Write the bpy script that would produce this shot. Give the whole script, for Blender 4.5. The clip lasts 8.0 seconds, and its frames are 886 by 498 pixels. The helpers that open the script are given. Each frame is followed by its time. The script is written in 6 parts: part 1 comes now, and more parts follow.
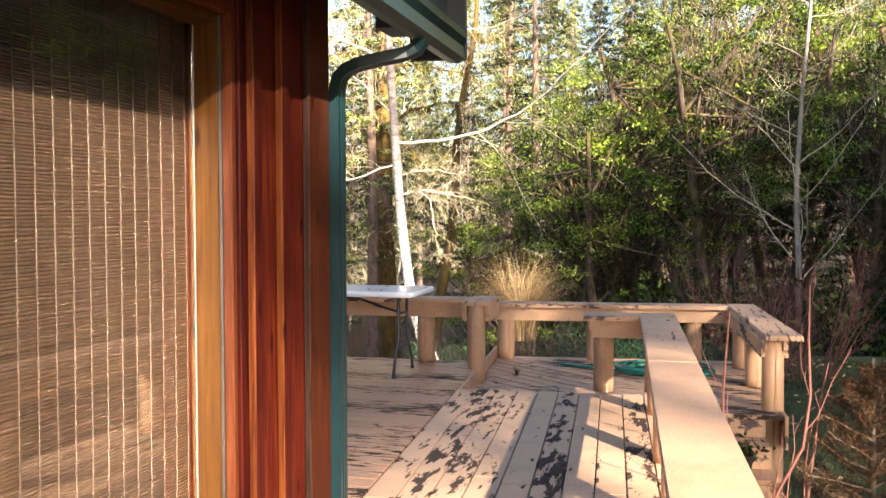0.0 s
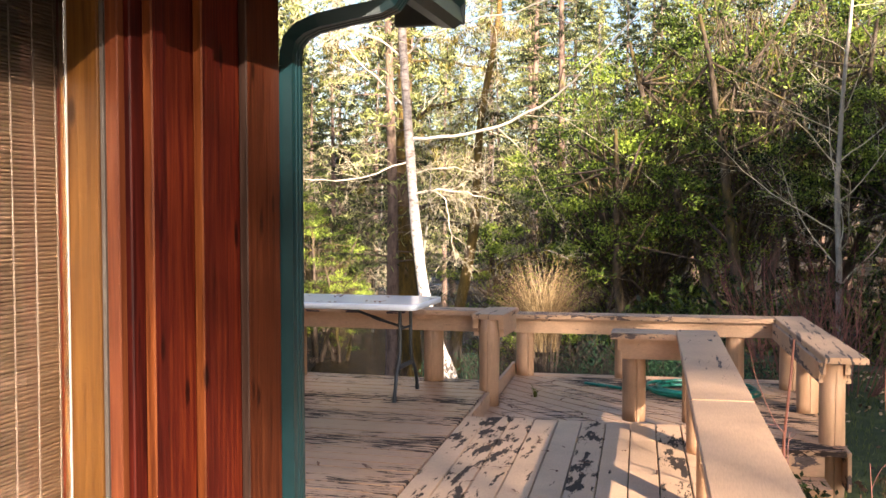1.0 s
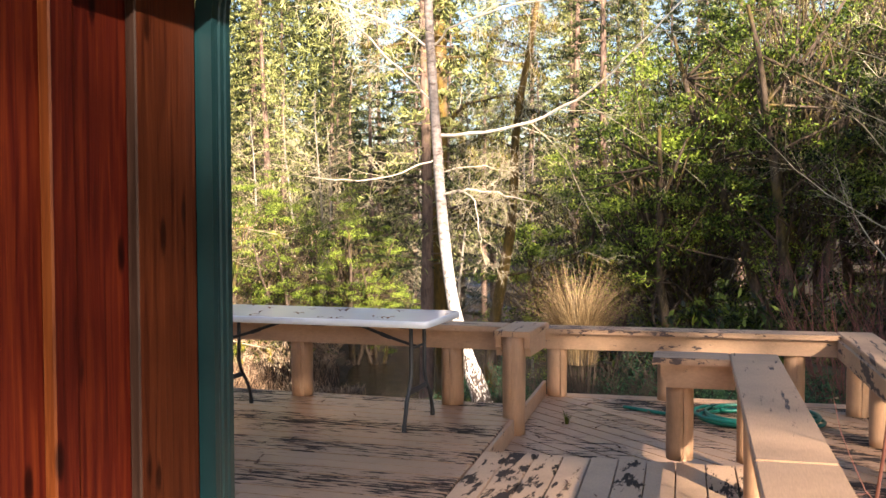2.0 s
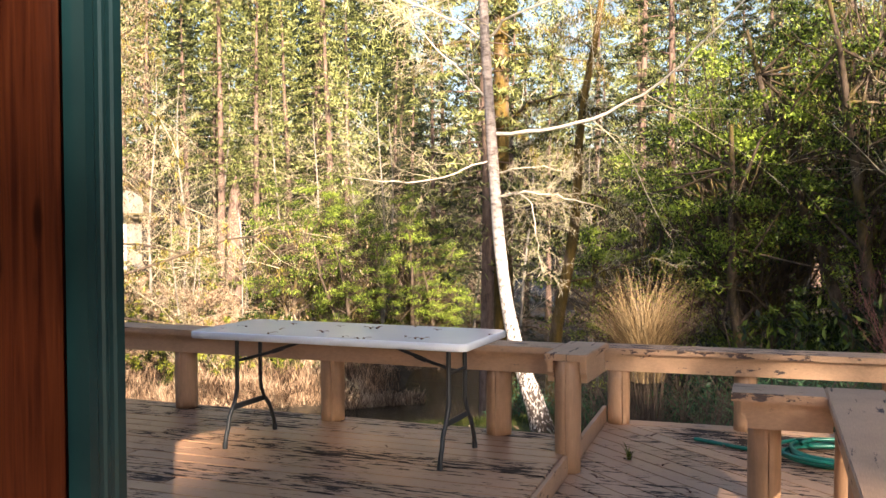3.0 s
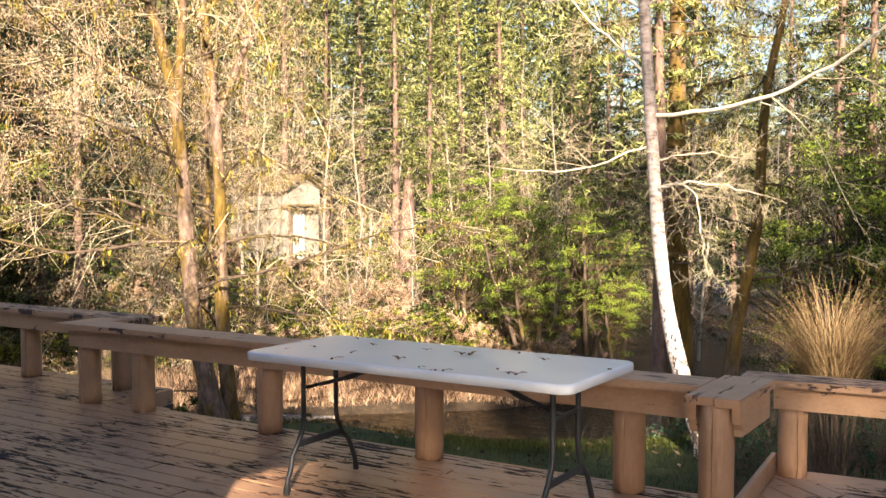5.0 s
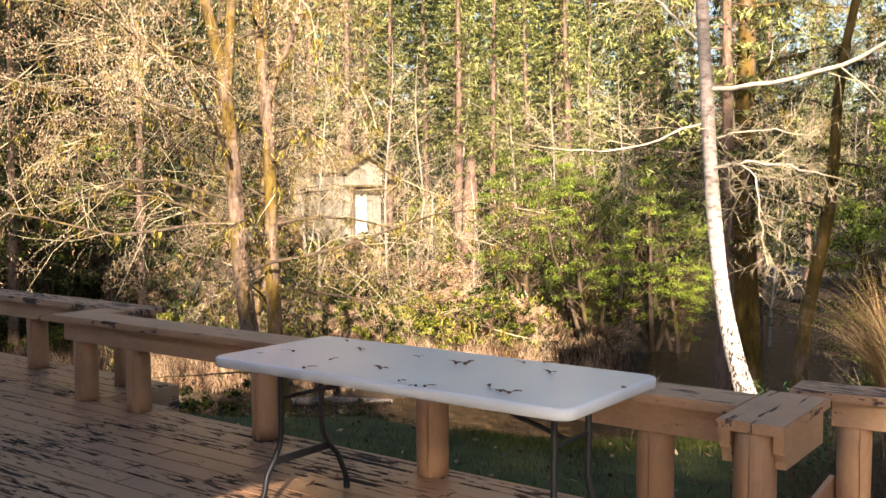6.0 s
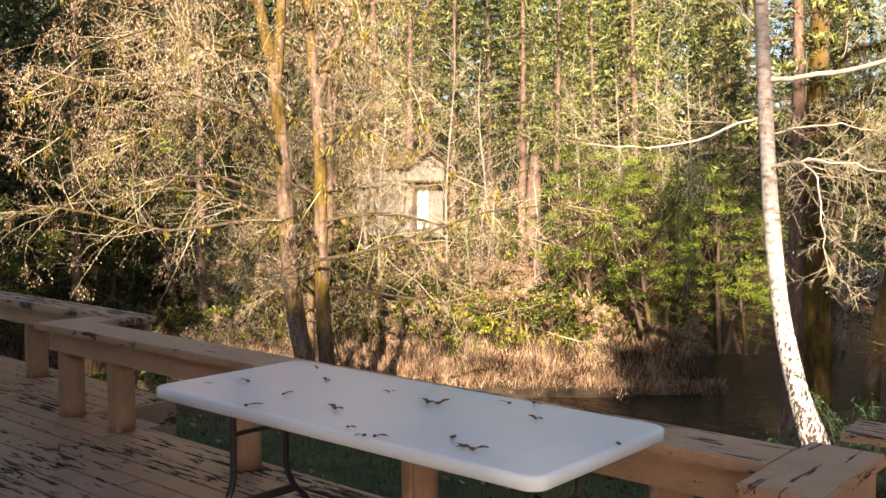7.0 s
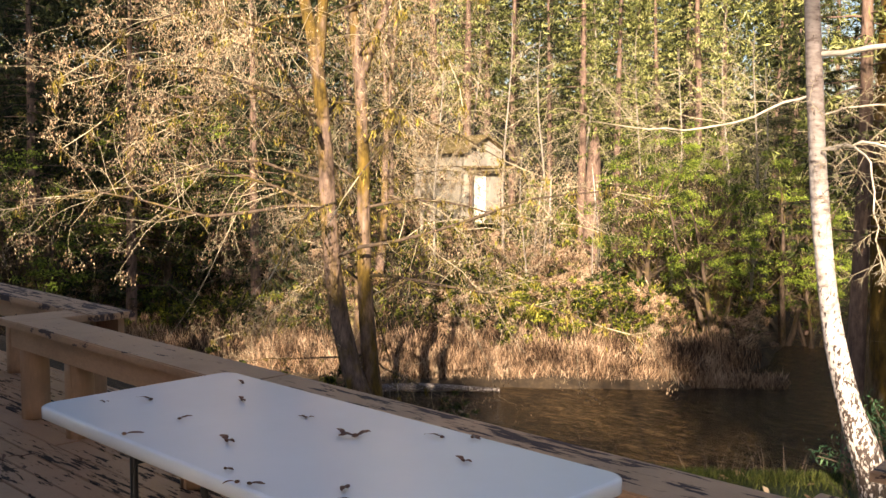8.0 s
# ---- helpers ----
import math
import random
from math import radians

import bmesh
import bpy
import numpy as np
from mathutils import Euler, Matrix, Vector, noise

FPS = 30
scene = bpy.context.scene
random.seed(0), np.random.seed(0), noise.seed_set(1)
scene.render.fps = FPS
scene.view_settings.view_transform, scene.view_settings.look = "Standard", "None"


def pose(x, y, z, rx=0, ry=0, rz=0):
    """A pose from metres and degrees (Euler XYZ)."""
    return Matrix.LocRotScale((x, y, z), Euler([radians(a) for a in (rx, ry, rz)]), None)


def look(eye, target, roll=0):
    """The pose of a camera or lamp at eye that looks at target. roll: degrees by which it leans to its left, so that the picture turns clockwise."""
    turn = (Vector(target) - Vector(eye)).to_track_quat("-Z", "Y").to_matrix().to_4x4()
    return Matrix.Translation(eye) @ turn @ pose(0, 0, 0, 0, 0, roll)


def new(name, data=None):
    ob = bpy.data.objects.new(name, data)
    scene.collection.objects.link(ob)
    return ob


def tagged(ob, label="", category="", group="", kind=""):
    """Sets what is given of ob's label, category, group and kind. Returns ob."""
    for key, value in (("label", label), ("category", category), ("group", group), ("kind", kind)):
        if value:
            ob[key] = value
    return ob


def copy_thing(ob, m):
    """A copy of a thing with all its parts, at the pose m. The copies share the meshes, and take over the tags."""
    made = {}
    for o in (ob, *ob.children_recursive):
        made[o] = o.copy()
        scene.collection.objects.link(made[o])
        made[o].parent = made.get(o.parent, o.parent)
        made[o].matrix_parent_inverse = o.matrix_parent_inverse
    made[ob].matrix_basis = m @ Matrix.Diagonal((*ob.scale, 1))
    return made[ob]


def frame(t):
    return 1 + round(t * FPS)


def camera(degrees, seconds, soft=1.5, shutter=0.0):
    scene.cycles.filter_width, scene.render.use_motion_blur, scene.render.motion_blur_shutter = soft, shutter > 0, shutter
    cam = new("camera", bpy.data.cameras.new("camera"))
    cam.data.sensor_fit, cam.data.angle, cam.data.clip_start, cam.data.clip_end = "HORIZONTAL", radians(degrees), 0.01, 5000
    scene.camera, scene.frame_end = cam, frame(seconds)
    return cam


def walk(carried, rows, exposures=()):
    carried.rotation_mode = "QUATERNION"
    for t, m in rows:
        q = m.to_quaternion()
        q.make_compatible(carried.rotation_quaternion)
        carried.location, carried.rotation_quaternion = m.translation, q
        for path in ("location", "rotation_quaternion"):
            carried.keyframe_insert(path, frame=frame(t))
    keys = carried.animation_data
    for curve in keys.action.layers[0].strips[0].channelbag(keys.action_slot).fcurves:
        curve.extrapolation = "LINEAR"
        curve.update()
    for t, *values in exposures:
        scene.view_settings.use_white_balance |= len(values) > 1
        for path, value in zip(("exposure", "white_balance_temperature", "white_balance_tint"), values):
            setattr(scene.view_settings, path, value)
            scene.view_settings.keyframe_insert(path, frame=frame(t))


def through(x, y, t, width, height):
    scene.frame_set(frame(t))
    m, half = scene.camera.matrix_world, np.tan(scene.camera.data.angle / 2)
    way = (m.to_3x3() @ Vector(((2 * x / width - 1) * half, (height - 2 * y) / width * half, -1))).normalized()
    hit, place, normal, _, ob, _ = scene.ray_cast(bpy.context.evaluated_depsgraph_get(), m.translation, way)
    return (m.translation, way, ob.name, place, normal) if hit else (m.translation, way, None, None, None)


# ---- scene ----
cam = camera(49.02, 8.0)
PATH = [
    (0, pose(3.061, -8.073, 1.396, 87.87, 0.12, 13.77)),
    (0.5, pose(3.010, -7.580, 1.398, 87.86, 0.14, 14.58)),
    (1, pose(2.964, -7.079, 1.407, 87.86, 0.10, 15.35)),
    (2.5, pose(2.828, -5.751, 1.439, 87.92, 0.18, 19.57)),
    (3, pose(2.759, -5.347, 1.449, 88.01, 0.13, 21.68)),
    (3.5, pose(2.727, -5.001, 1.464, 88.08, 0.21, 24.27)),
    (4, pose(2.669, -4.664, 1.465, 88.19, 0.17, 27.11)),
    (4.5, pose(2.610, -4.314, 1.466, 88.15, 0.16, 29.73)),
    (5, pose(2.594, -4.009, 1.478, 87.49, 0.08, 32.30)),
    (6.5, pose(2.430, -2.852, 1.514, 86.06, 0.11, 38.24)),
    (7, pose(2.375, -2.490, 1.535, 86.04, -0.10, 40.38)),
    (7.5, pose(2.351, -2.109, 1.539, 85.90, -0.33, 42.48)),
    (8, pose(2.271, -1.716, 1.530, 85.19, -0.22, 44.18)),
]
EXPOSURE = [(0.0, 2.58, 6550, 16), (2.5, 2.19, 6800, 17), (4.5, 2.14, 6900, 17), (6.5, 1.88, 7150, 17), (8.0, 1.70, 7300, 18)]
walk(cam, PATH, EXPOSURE)


# ---- world and light ----
world = bpy.data.worlds.new("world")
scene.world = world
world.use_nodes = True
wn = world.node_tree.nodes
sky = wn.new("ShaderNodeTexSky")
sky.sky_type = "NISHITA"
sky.sun_disc = False
sky.sun_elevation = radians(22.4)
sky.sun_rotation = radians(144)
sky.air_density, sky.dust_density, sky.ozone_density = 1.0, 1.0, 1.6
wn["Background"].inputs["Strength"].default_value = 0.058
world.node_tree.links.new(sky.outputs["Color"], wn["Background"].inputs["Color"])
SUN_DIR = Vector((0.73, -1.0, 0.51)).normalized()
sun = new("sun", bpy.data.lights.new("sun", "SUN"))
sun.data.energy = 5.0
sun.data.angle = radians(0.53)
sun.data.color = (1.0, 0.87, 0.68)
sun.matrix_world = look(SUN_DIR * 60, (0, 0, 0))


# ---- small tools ----
R2 = Matrix.Translation((1.31, 0, 0)) @ Matrix.Rotation(radians(3.9), 4, "Z")   # the turned half of the deck
I4 = Matrix.Identity(4)


def quick_mesh(name, V, F):
    """A mesh from arrays of points and of four-cornered faces."""
    V, F = np.asarray(V, dtype=np.float32), np.asarray(F, dtype=np.int32)
    me = bpy.data.meshes.new(name)
    me.vertices.add(len(V))
    me.vertices.foreach_set("co", V.ravel())
    me.loops.add(F.size)
    me.loops.foreach_set("vertex_index", F.ravel())
    me.polygons.add(len(F))
    me.polygons.foreach_set("loop_start", np.arange(len(F), dtype=np.int32) * F.shape[1])
    me.update(calc_edges=True)
    return me


def mesh_part(name, me, material, parent=None, label="", smooth=False):
    ob = new(name, me)
    if material and not me.materials:
        me.materials.append(material)
    if smooth:
        me.polygons.foreach_set("use_smooth", np.ones(len(me.polygons), dtype=bool))
    if parent:
        ob.parent = parent
    if label:
        ob["label"] = label
    return ob


def part(name, bm, material, parent=None, label="", smooth=False):
    me = bpy.data.meshes.new(name)
    bm.to_mesh(me)
    bm.free()
    return mesh_part(name, me, material, parent, label, smooth)


def thing(name, label, category, group="", kind="", at=(0, 0, 0)):
    ob = new(name)
    ob.location = at
    return tagged(ob, label, category, group, kind)


def box(x0, x1, y0, y1, z0, z1, m=I4, bevel=0.004, bm=None):
    bm = bm or bmesh.new()
    vs = [bm.verts.new(m @ Vector(p)) for p in ((x0, y0, z0), (x1, y0, z0), (x1, y1, z0), (x0, y1, z0),
                                                (x0, y0, z1), (x1, y0, z1), (x1, y1, z1), (x0, y1, z1))]
    fs = [bm.faces.new([vs[i] for i in f]) for f in ((3, 2, 1, 0), (4, 5, 6, 7), (0, 1, 5, 4), (1, 2, 6, 5), (2, 3, 7, 6), (3, 0, 4, 7))]
    if bevel:
        es = list({e for f in fs for e in f.edges})
        bmesh.ops.bevel(bm, geom=es, offset=bevel, segments=1, affect="EDGES")
    return bm


def prism(points, z0, z1, m=I4, bevel=0.0, bm=None):
    """A plate with the outline points (x, y), from z0 up to z1."""
    bm = bm or bmesh.new()
    lo = [bm.verts.new(m @ Vector((x, y, z0))) for x, y in points]
    hi = [bm.verts.new(m @ Vector((x, y, z1))) for x, y in points]
    n = len(points)
    top = bm.faces.new(hi)
    bm.faces.new(lo[::-1])
    for i in range(n):
        bm.faces.new((lo[i], lo[(i + 1) % n], hi[(i + 1) % n], hi[i]))
    if bevel:
        bmesh.ops.bevel(bm, geom=list(top.edges), offset=bevel, segments=2, affect="EDGES")
    return bm


class Tubes:
    """Gathers round rods that follow lines of points into one mesh."""

    def __init__(self):
        self.V, self.F, self.n = [], [], 0

    def add(self, pts, radii, sides=6):
        P = np.asarray(pts, dtype=float)
        r = np.broadcast_to(np.asarray(radii, dtype=float), (len(P),))
        T = np.gradient(P, axis=0)
        T /= np.linalg.norm(T, axis=1)[:, None] + 1e-9
        ref = np.array((0.0, 0.0, 1.0)) if abs(T[:, 2]).mean() < 0.8 else np.array((1.0, 0.0, 0.0))
        U = np.cross(T, ref)
        U /= np.linalg.norm(U, axis=1)[:, None] + 1e-9
        W = np.cross(T, U)
        a = np.arange(sides) * 2 * np.pi / sides
        ring = P[:, None, :] + r[:, None, None] * (np.cos(a)[None, :, None] * U[:, None, :] + np.sin(a)[None, :, None] * W[:, None, :])
        self.V.append(ring.reshape(-1, 3))
        k, s = np.arange(len(P) - 1)[:, None], np.arange(sides)[None, :]
        b = self.n + k * sides
        q = np.stack([b + s, b + (s + 1) % sides, b + sides + (s + 1) % sides, b + sides + s], -1).reshape(-1, 4)
        self.F.append(q)
        self.n += len(P) * sides

    def mesh(self, name):
        return quick_mesh(name, np.concatenate(self.V), np.concatenate(self.F))


def blades(rng, centres, length, width, up=None, spread=1.0, curl=0.25):
    """Leaves: one bent four-cornered blade at each centre, turned at random (or about the direction up)."""
    n = len(centres)
    d = rng.normal(size=(n, 3))
    d /= np.linalg.norm(d, axis=1)[:, None]
    if up is not None:
        d = np.asarray(up) + spread * d
        d /= np.linalg.norm(d, axis=1)[:, None]
    s = np.cross(d, rng.normal(size=(n, 3)))
    s /= np.linalg.norm(s, axis=1)[:, None] + 1e-9
    nrm = np.cross(d, s)
    L = length * rng.uniform(0.6, 1.3, (n, 1))
    w = width * rng.uniform(0.7, 1.25, (n, 1))
    c = np.asarray(centres)
    v0 = c - d * L / 2
    v1 = c + s * w / 2 + nrm * L * curl * 0.3
    v2 = c + d * L / 2
    v3 = c - s * w / 2 + nrm * L * curl * 0.3
    V = np.stack([v0, v1, v2, v3], 1).reshape(-1, 3)
    return V, np.arange(4 * n).reshape(-1, 4)


# ---- materials ----
def material(name):
    m = bpy.data.materials.new(name)
    m.use_nodes = True
    return m, m.node_tree.nodes, m.node_tree.links, m.node_tree.nodes["Principled BSDF"]


def node(ns, kind, **values):
    n = ns.new(kind)
    for k, v in values.items():
        n.inputs[k.replace("_", " ")].default_value = v
    return n


def ramp(ns, ls, fac, stops):
    r = ns.new("ShaderNodeValToRGB")
    els = r.color_ramp.elements
    while len(els) < len(stops):
        els.new(0.5)
    for e, (p, c) in zip(els, stops):
        e.position, e.color = p, (*c, 1) if len(c) == 3 else c
    ls.new(fac, r.inputs["Fac"])
    return r


def mapped(ns, ls, scale, source="Object"):
    tc, mp = ns.new("ShaderNodeTexCoord"), ns.new("ShaderNodeMapping")
    mp.inputs["Scale"].default_value = scale
    if source == "World":
        ge = ns.new("ShaderNodeNewGeometry")
        ls.new(ge.outputs["Position"], mp.inputs["Vector"])
    else:
        ls.new(tc.outputs[source], mp.inputs["Vector"])
    return mp.outputs["Vector"]


def mix(ns, ls, fac, a, b, blend="MIX"):
    m = ns.new("ShaderNodeMix")
    m.data_type, m.blend_type = "RGBA", blend
    for sock, v in ((m.inputs[0], fac), (m.inputs[6], a), (m.inputs[7], b)):
        if hasattr(v, "links"):
            ls.new(v, sock)
        else:
            sock.default_value = v if isinstance(v, float) else (*v, 1)
    return m.outputs[2]


def math_node(ns, ls, op, a, b=0.0):
    m = ns.new("ShaderNodeMath")
    m.operation = op
    for sock, v in zip(m.inputs, (a, b)):
        if hasattr(v, "links"):
            ls.new(v, sock)
        else:
            sock.default_value = v
    return m.outputs[0]


def bump(ns, ls, bsdf, height, strength=0.3, distance=0.01):
    b = node(ns, "ShaderNodeBump", Strength=strength, Distance=distance)
    ls.new(height, b.inputs["Height"])
    ls.new(b.outputs["Normal"], bsdf.inputs["Normal"])


def painted_wood(name, paint, bare, amount, along, source="World", rough=0.55, uneven=0.13):
    """Old paint that flakes off weathered boards; the grain runs along the axis named."""
    m, ns, ls, bs = material(name)
    long = {"x": (5.0, 32, 11), "y": (15, 3.6, 9), "yy": (26, 2.2, 11), "z": (11, 11, 1.6)}[along]
    flake = node(ns, "ShaderNodeTexNoise", Scale=1.0, Detail=10.0, Roughness=0.66)
    ls.new(mapped(ns, ls, long, source), flake.inputs["Vector"])
    patch = node(ns, "ShaderNodeTexNoise", Scale=0.9, Detail=3.0, Roughness=0.5)
    ls.new(mapped(ns, ls, (1, 1, 1), source), patch.inputs["Vector"])
    info = ns.new("ShaderNodeObjectInfo")
    worn = math_node(ns, ls, "ADD", flake.outputs["Fac"], math_node(ns, ls, "MULTIPLY", math_node(ns, ls, "SUBTRACT", patch.outputs["Fac"], 0.5), 0.48))
    worn = math_node(ns, ls, "ADD", worn, math_node(ns, ls, "MULTIPLY", math_node(ns, ls, "SUBTRACT", info.outputs["Random"], 0.5), uneven))
    edge = ramp(ns, ls, worn, ((0.0, (0, 0, 0)), (1 - amount, (0, 0, 0)), (1 - amount + 0.02, (1, 1, 1)), (1.0, (1, 1, 1))))
    grain = node(ns, "ShaderNodeTexNoise", Scale=6.0, Detail=5.0, Roughness=0.7)
    ls.new(mapped(ns, ls, [v * 1.2 for v in long], source), grain.inputs["Vector"])
    dirt = node(ns, "ShaderNodeTexNoise", Scale=2.3, Detail=6.0, Roughness=0.6)
    ls.new(mapped(ns, ls, (1, 1, 1), source), dirt.inputs["Vector"])
    lit = [min(1, c * 1.18) for c in paint]
    dim = [c * 0.70 for c in paint]
    coat = ramp(ns, ls, dirt.outputs["Fac"], ((0.3, dim), (0.5, paint), (0.72, lit)))
    coat2 = mix(ns, ls, 0.28, coat.outputs["Color"], ramp(ns, ls, grain.outputs["Fac"], ((0.35, [c * 0.55 for c in paint]), (0.65, lit))).outputs["Color"])
    under = ramp(ns, ls, grain.outputs["Fac"], ((0.3, [c * 0.45 for c in bare]), (0.6, bare), (0.8, [c * 1.9 for c in bare])))
    ls.new(mix(ns, ls, edge.outputs["Color"], coat2, under.outputs["Color"]), bs.inputs["Base Color"])
    ls.new(math_node(ns, ls, "ADD", math_node(ns, ls, "MULTIPLY", edge.outputs["Color"], 0.85 - rough), rough), bs.inputs["Roughness"])
    bs.inputs["Specular IOR Level"].default_value = 0.45
    h = math_node(ns, ls, "SUBTRACT", math_node(ns, ls, "MULTIPLY", grain.outputs["Fac"], 0.35), math_node(ns, ls, "MULTIPLY", edge.outputs["Color"], 0.5))
    bump(ns, ls, bs, h, 0.5, 0.004)
    return m


def speckled(name, dark, light, scale, rough=0.8, stretch=(1, 1, 1), strength=0.4, metal=0.0, source="World", detail=6.0, dist=0.01):
    """A plain surface with variation at two sizes."""
    m, ns, ls, bs = material(name)
    v = mapped(ns, ls, stretch, source)
    a = node(ns, "ShaderNodeTexNoise", Scale=scale, Detail=detail, Roughness=0.65)
    b = node(ns, "ShaderNodeTexNoise", Scale=scale * 0.13, Detail=3.0)
    ls.new(v, a.inputs["Vector"]), ls.new(v, b.inputs["Vector"])
    f = math_node(ns, ls, "ADD", math_node(ns, ls, "MULTIPLY", a.outputs["Fac"], 0.6), math_node(ns, ls, "MULTIPLY", b.outputs["Fac"], 0.4))
    ls.new(ramp(ns, ls, f, ((0.33, dark), (0.66, light))).outputs["Color"], bs.inputs["Base Color"])
    bs.inputs["Roughness"].default_value, bs.inputs["Metallic"].default_value = rough, metal
    if strength:
        bump(ns, ls, bs, a.outputs["Fac"], strength, dist)
    return m


def leafy(name, dark, mid, light, through=0.22, rough=0.5, shift=0.0, patchy=0.95):
    """Leaves: each blade its own tint, with light passing through."""
    m, ns, ls, bs = material(name)
    ge = ns.new("ShaderNodeNewGeometry")
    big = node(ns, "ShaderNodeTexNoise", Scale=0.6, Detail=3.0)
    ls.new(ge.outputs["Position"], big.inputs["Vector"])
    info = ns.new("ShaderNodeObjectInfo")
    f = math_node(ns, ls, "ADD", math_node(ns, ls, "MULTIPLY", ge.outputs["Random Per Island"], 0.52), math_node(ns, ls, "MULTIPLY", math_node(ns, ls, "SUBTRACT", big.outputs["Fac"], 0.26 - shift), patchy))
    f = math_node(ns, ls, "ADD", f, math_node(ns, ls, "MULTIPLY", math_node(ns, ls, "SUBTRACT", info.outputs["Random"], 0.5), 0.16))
    # dark stops and broad dark patches put foliage shade into the colour
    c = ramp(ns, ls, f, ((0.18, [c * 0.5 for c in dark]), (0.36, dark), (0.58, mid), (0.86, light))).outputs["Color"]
    ls.new(c, bs.inputs["Base Color"])
    bs.inputs["Roughness"].default_value = rough
    bs.inputs["Specular IOR Level"].default_value = 0.3
    tr, mx = ns.new("ShaderNodeBsdfTranslucent"), ns.new("ShaderNodeMixShader")
    ls.new(c, tr.inputs["Color"])
    mx.inputs[0].default_value = through
    ls.new(bs.outputs[0], mx.inputs[1]), ls.new(tr.outputs[0], mx.inputs[2])
    ls.new(mx.outputs[0], ns["Material Output"].inputs["Surface"])
    return m


TAN = (0.50, 0.31, 0.192)
M_DECK_X = painted_wood("deck paint lengthwise", (0.43, 0.252, 0.155), (0.032, 0.016, 0.011), 0.435, "x", rough=0.36, uneven=0.16)
M_DECK_Y = painted_wood("deck paint walkway", (0.50, 0.325, 0.21), (0.034, 0.019, 0.013), 0.412, "y", rough=0.45, uneven=0.19)
M_DECK_D = painted_wood("deck paint landing", (0.46, 0.285, 0.18), (0.035, 0.019, 0.014), 0.440, "x", rough=0.40)
M_RAIL_X = painted_wood("rail paint lengthwise", TAN, (0.11, 0.08, 0.075), 0.36, "x")
M_RAIL_Y = painted_wood("rail paint crosswise", TAN, (0.11, 0.08, 0.075), 0.375, "yy")
M_CAPS = painted_wood("worn rail cap paint", TAN, (0.085, 0.055, 0.052), 0.415, "x")
M_CAPT = painted_wood("cracked rail cap paint", TAN, (0.085, 0.055, 0.050), 0.405, "yy")
M_POST = painted_wood("post paint", (0.46, 0.275, 0.165), (0.16, 0.10, 0.07), 0.30, "z")


def cedar(name, dark, mid, light, rough=0.5):
    m, ns, ls, bs = material(name)
    info = ns.new("ShaderNodeObjectInfo")
    shift = node(ns, "ShaderNodeVectorMath")
    shift.operation = "ADD"
    com = ns.new("ShaderNodeCombineXYZ")
    ls.new(math_node(ns, ls, "MULTIPLY", info.outputs["Random"], 7.0), com.inputs[0])
    ls.new(math_node(ns, ls, "MULTIPLY", info.outputs["Random"], 5.0), com.inputs[2])
    ls.new(mapped(ns, ls, (1, 1, 1), "World"), shift.inputs[0]), ls.new(com.outputs[0], shift.inputs[1])
    st = ns.new("ShaderNodeMapping")
    st.inputs["Scale"].default_value = (26, 26, 1.1)
    ls.new(shift.outputs[0], st.inputs["Vector"])
    g = node(ns, "ShaderNodeTexNoise", Scale=2.2, Detail=7.0, Roughness=0.62, Distortion=0.6)
    ls.new(st.outputs[0], g.inputs["Vector"])
    st2 = ns.new("ShaderNodeMapping")
    st2.inputs["Scale"].default_value = (7.0, 7.0, 2.2)
    ls.new(shift.outputs[0], st2.inputs["Vector"])
    kn = node(ns, "ShaderNodeTexVoronoi", Scale=1.5)
    ls.new(st2.outputs[0], kn.inputs["Vector"])
    knot = ramp(ns, ls, kn.outputs["Distance"], ((0.0, (1, 1, 1)), (0.10, (0.8, 0.8, 0.8)), (0.17, (0, 0, 0))))
    f = math_node(ns, ls, "ADD", g.outputs["Fac"], math_node(ns, ls, "MULTIPLY", math_node(ns, ls, "SUBTRACT", info.outputs["Random"], 0.5), 0.36))
    c = ramp(ns, ls, f, ((0.22, dark), (0.5, mid), (0.82, light))).outputs["Color"]
    c = mix(ns, ls, knot.outputs["Color"], c, [v * 0.35 for v in dark])
    big = node(ns, "ShaderNodeTexNoise", Scale=1.4, Detail=3.0)
    ls.new(shift.outputs[0], big.inputs["Vector"])
    c = mix(ns, ls, 0.5, c, ramp(ns, ls, big.outputs["Fac"], ((0.32, (0.42, 0.36, 0.36)), (0.62, (1, 1, 1)))).outputs["Color"], "MULTIPLY")
    ls.new(c, bs.inputs["Base Color"])
    bs.inputs["Roughness"].default_value = rough
    bs.inputs["Specular IOR Level"].default_value = 0.08
    bump(ns, ls, bs, g.outputs["Fac"], 0.25, 0.004)
    return m


M_CEDAR = cedar("stained cedar", (0.012, 0.0014, 0.0013), (0.043, 0.0050, 0.0026), (0.102, 0.0185, 0.0050), 0.5)
M_BATTEN = cedar("stained batten", (0.030, 0.0045, 0.002), (0.085, 0.019, 0.0055), (0.15, 0.050, 0.015))
M_TRIM = cedar("honey cedar trim", (0.027, 0.0095, 0.0018), (0.054, 0.0215, 0.0036), (0.082, 0.037, 0.0072))
M_CASING = cedar("pale red cedar casing", (0.022, 0.0042, 0.0017), (0.054, 0.0130, 0.0045), (0.088, 0.028, 0.010))
M_GREEN = speckled("dark green painted metal", (0.0025, 0.013, 0.017), (0.005, 0.022, 0.026), 9, 0.32, strength=0.04)
M_SLATE = speckled("dark slate painted wood", (0.022, 0.028, 0.032), (0.045, 0.055, 0.06), 7, 0.5, strength=0.15)
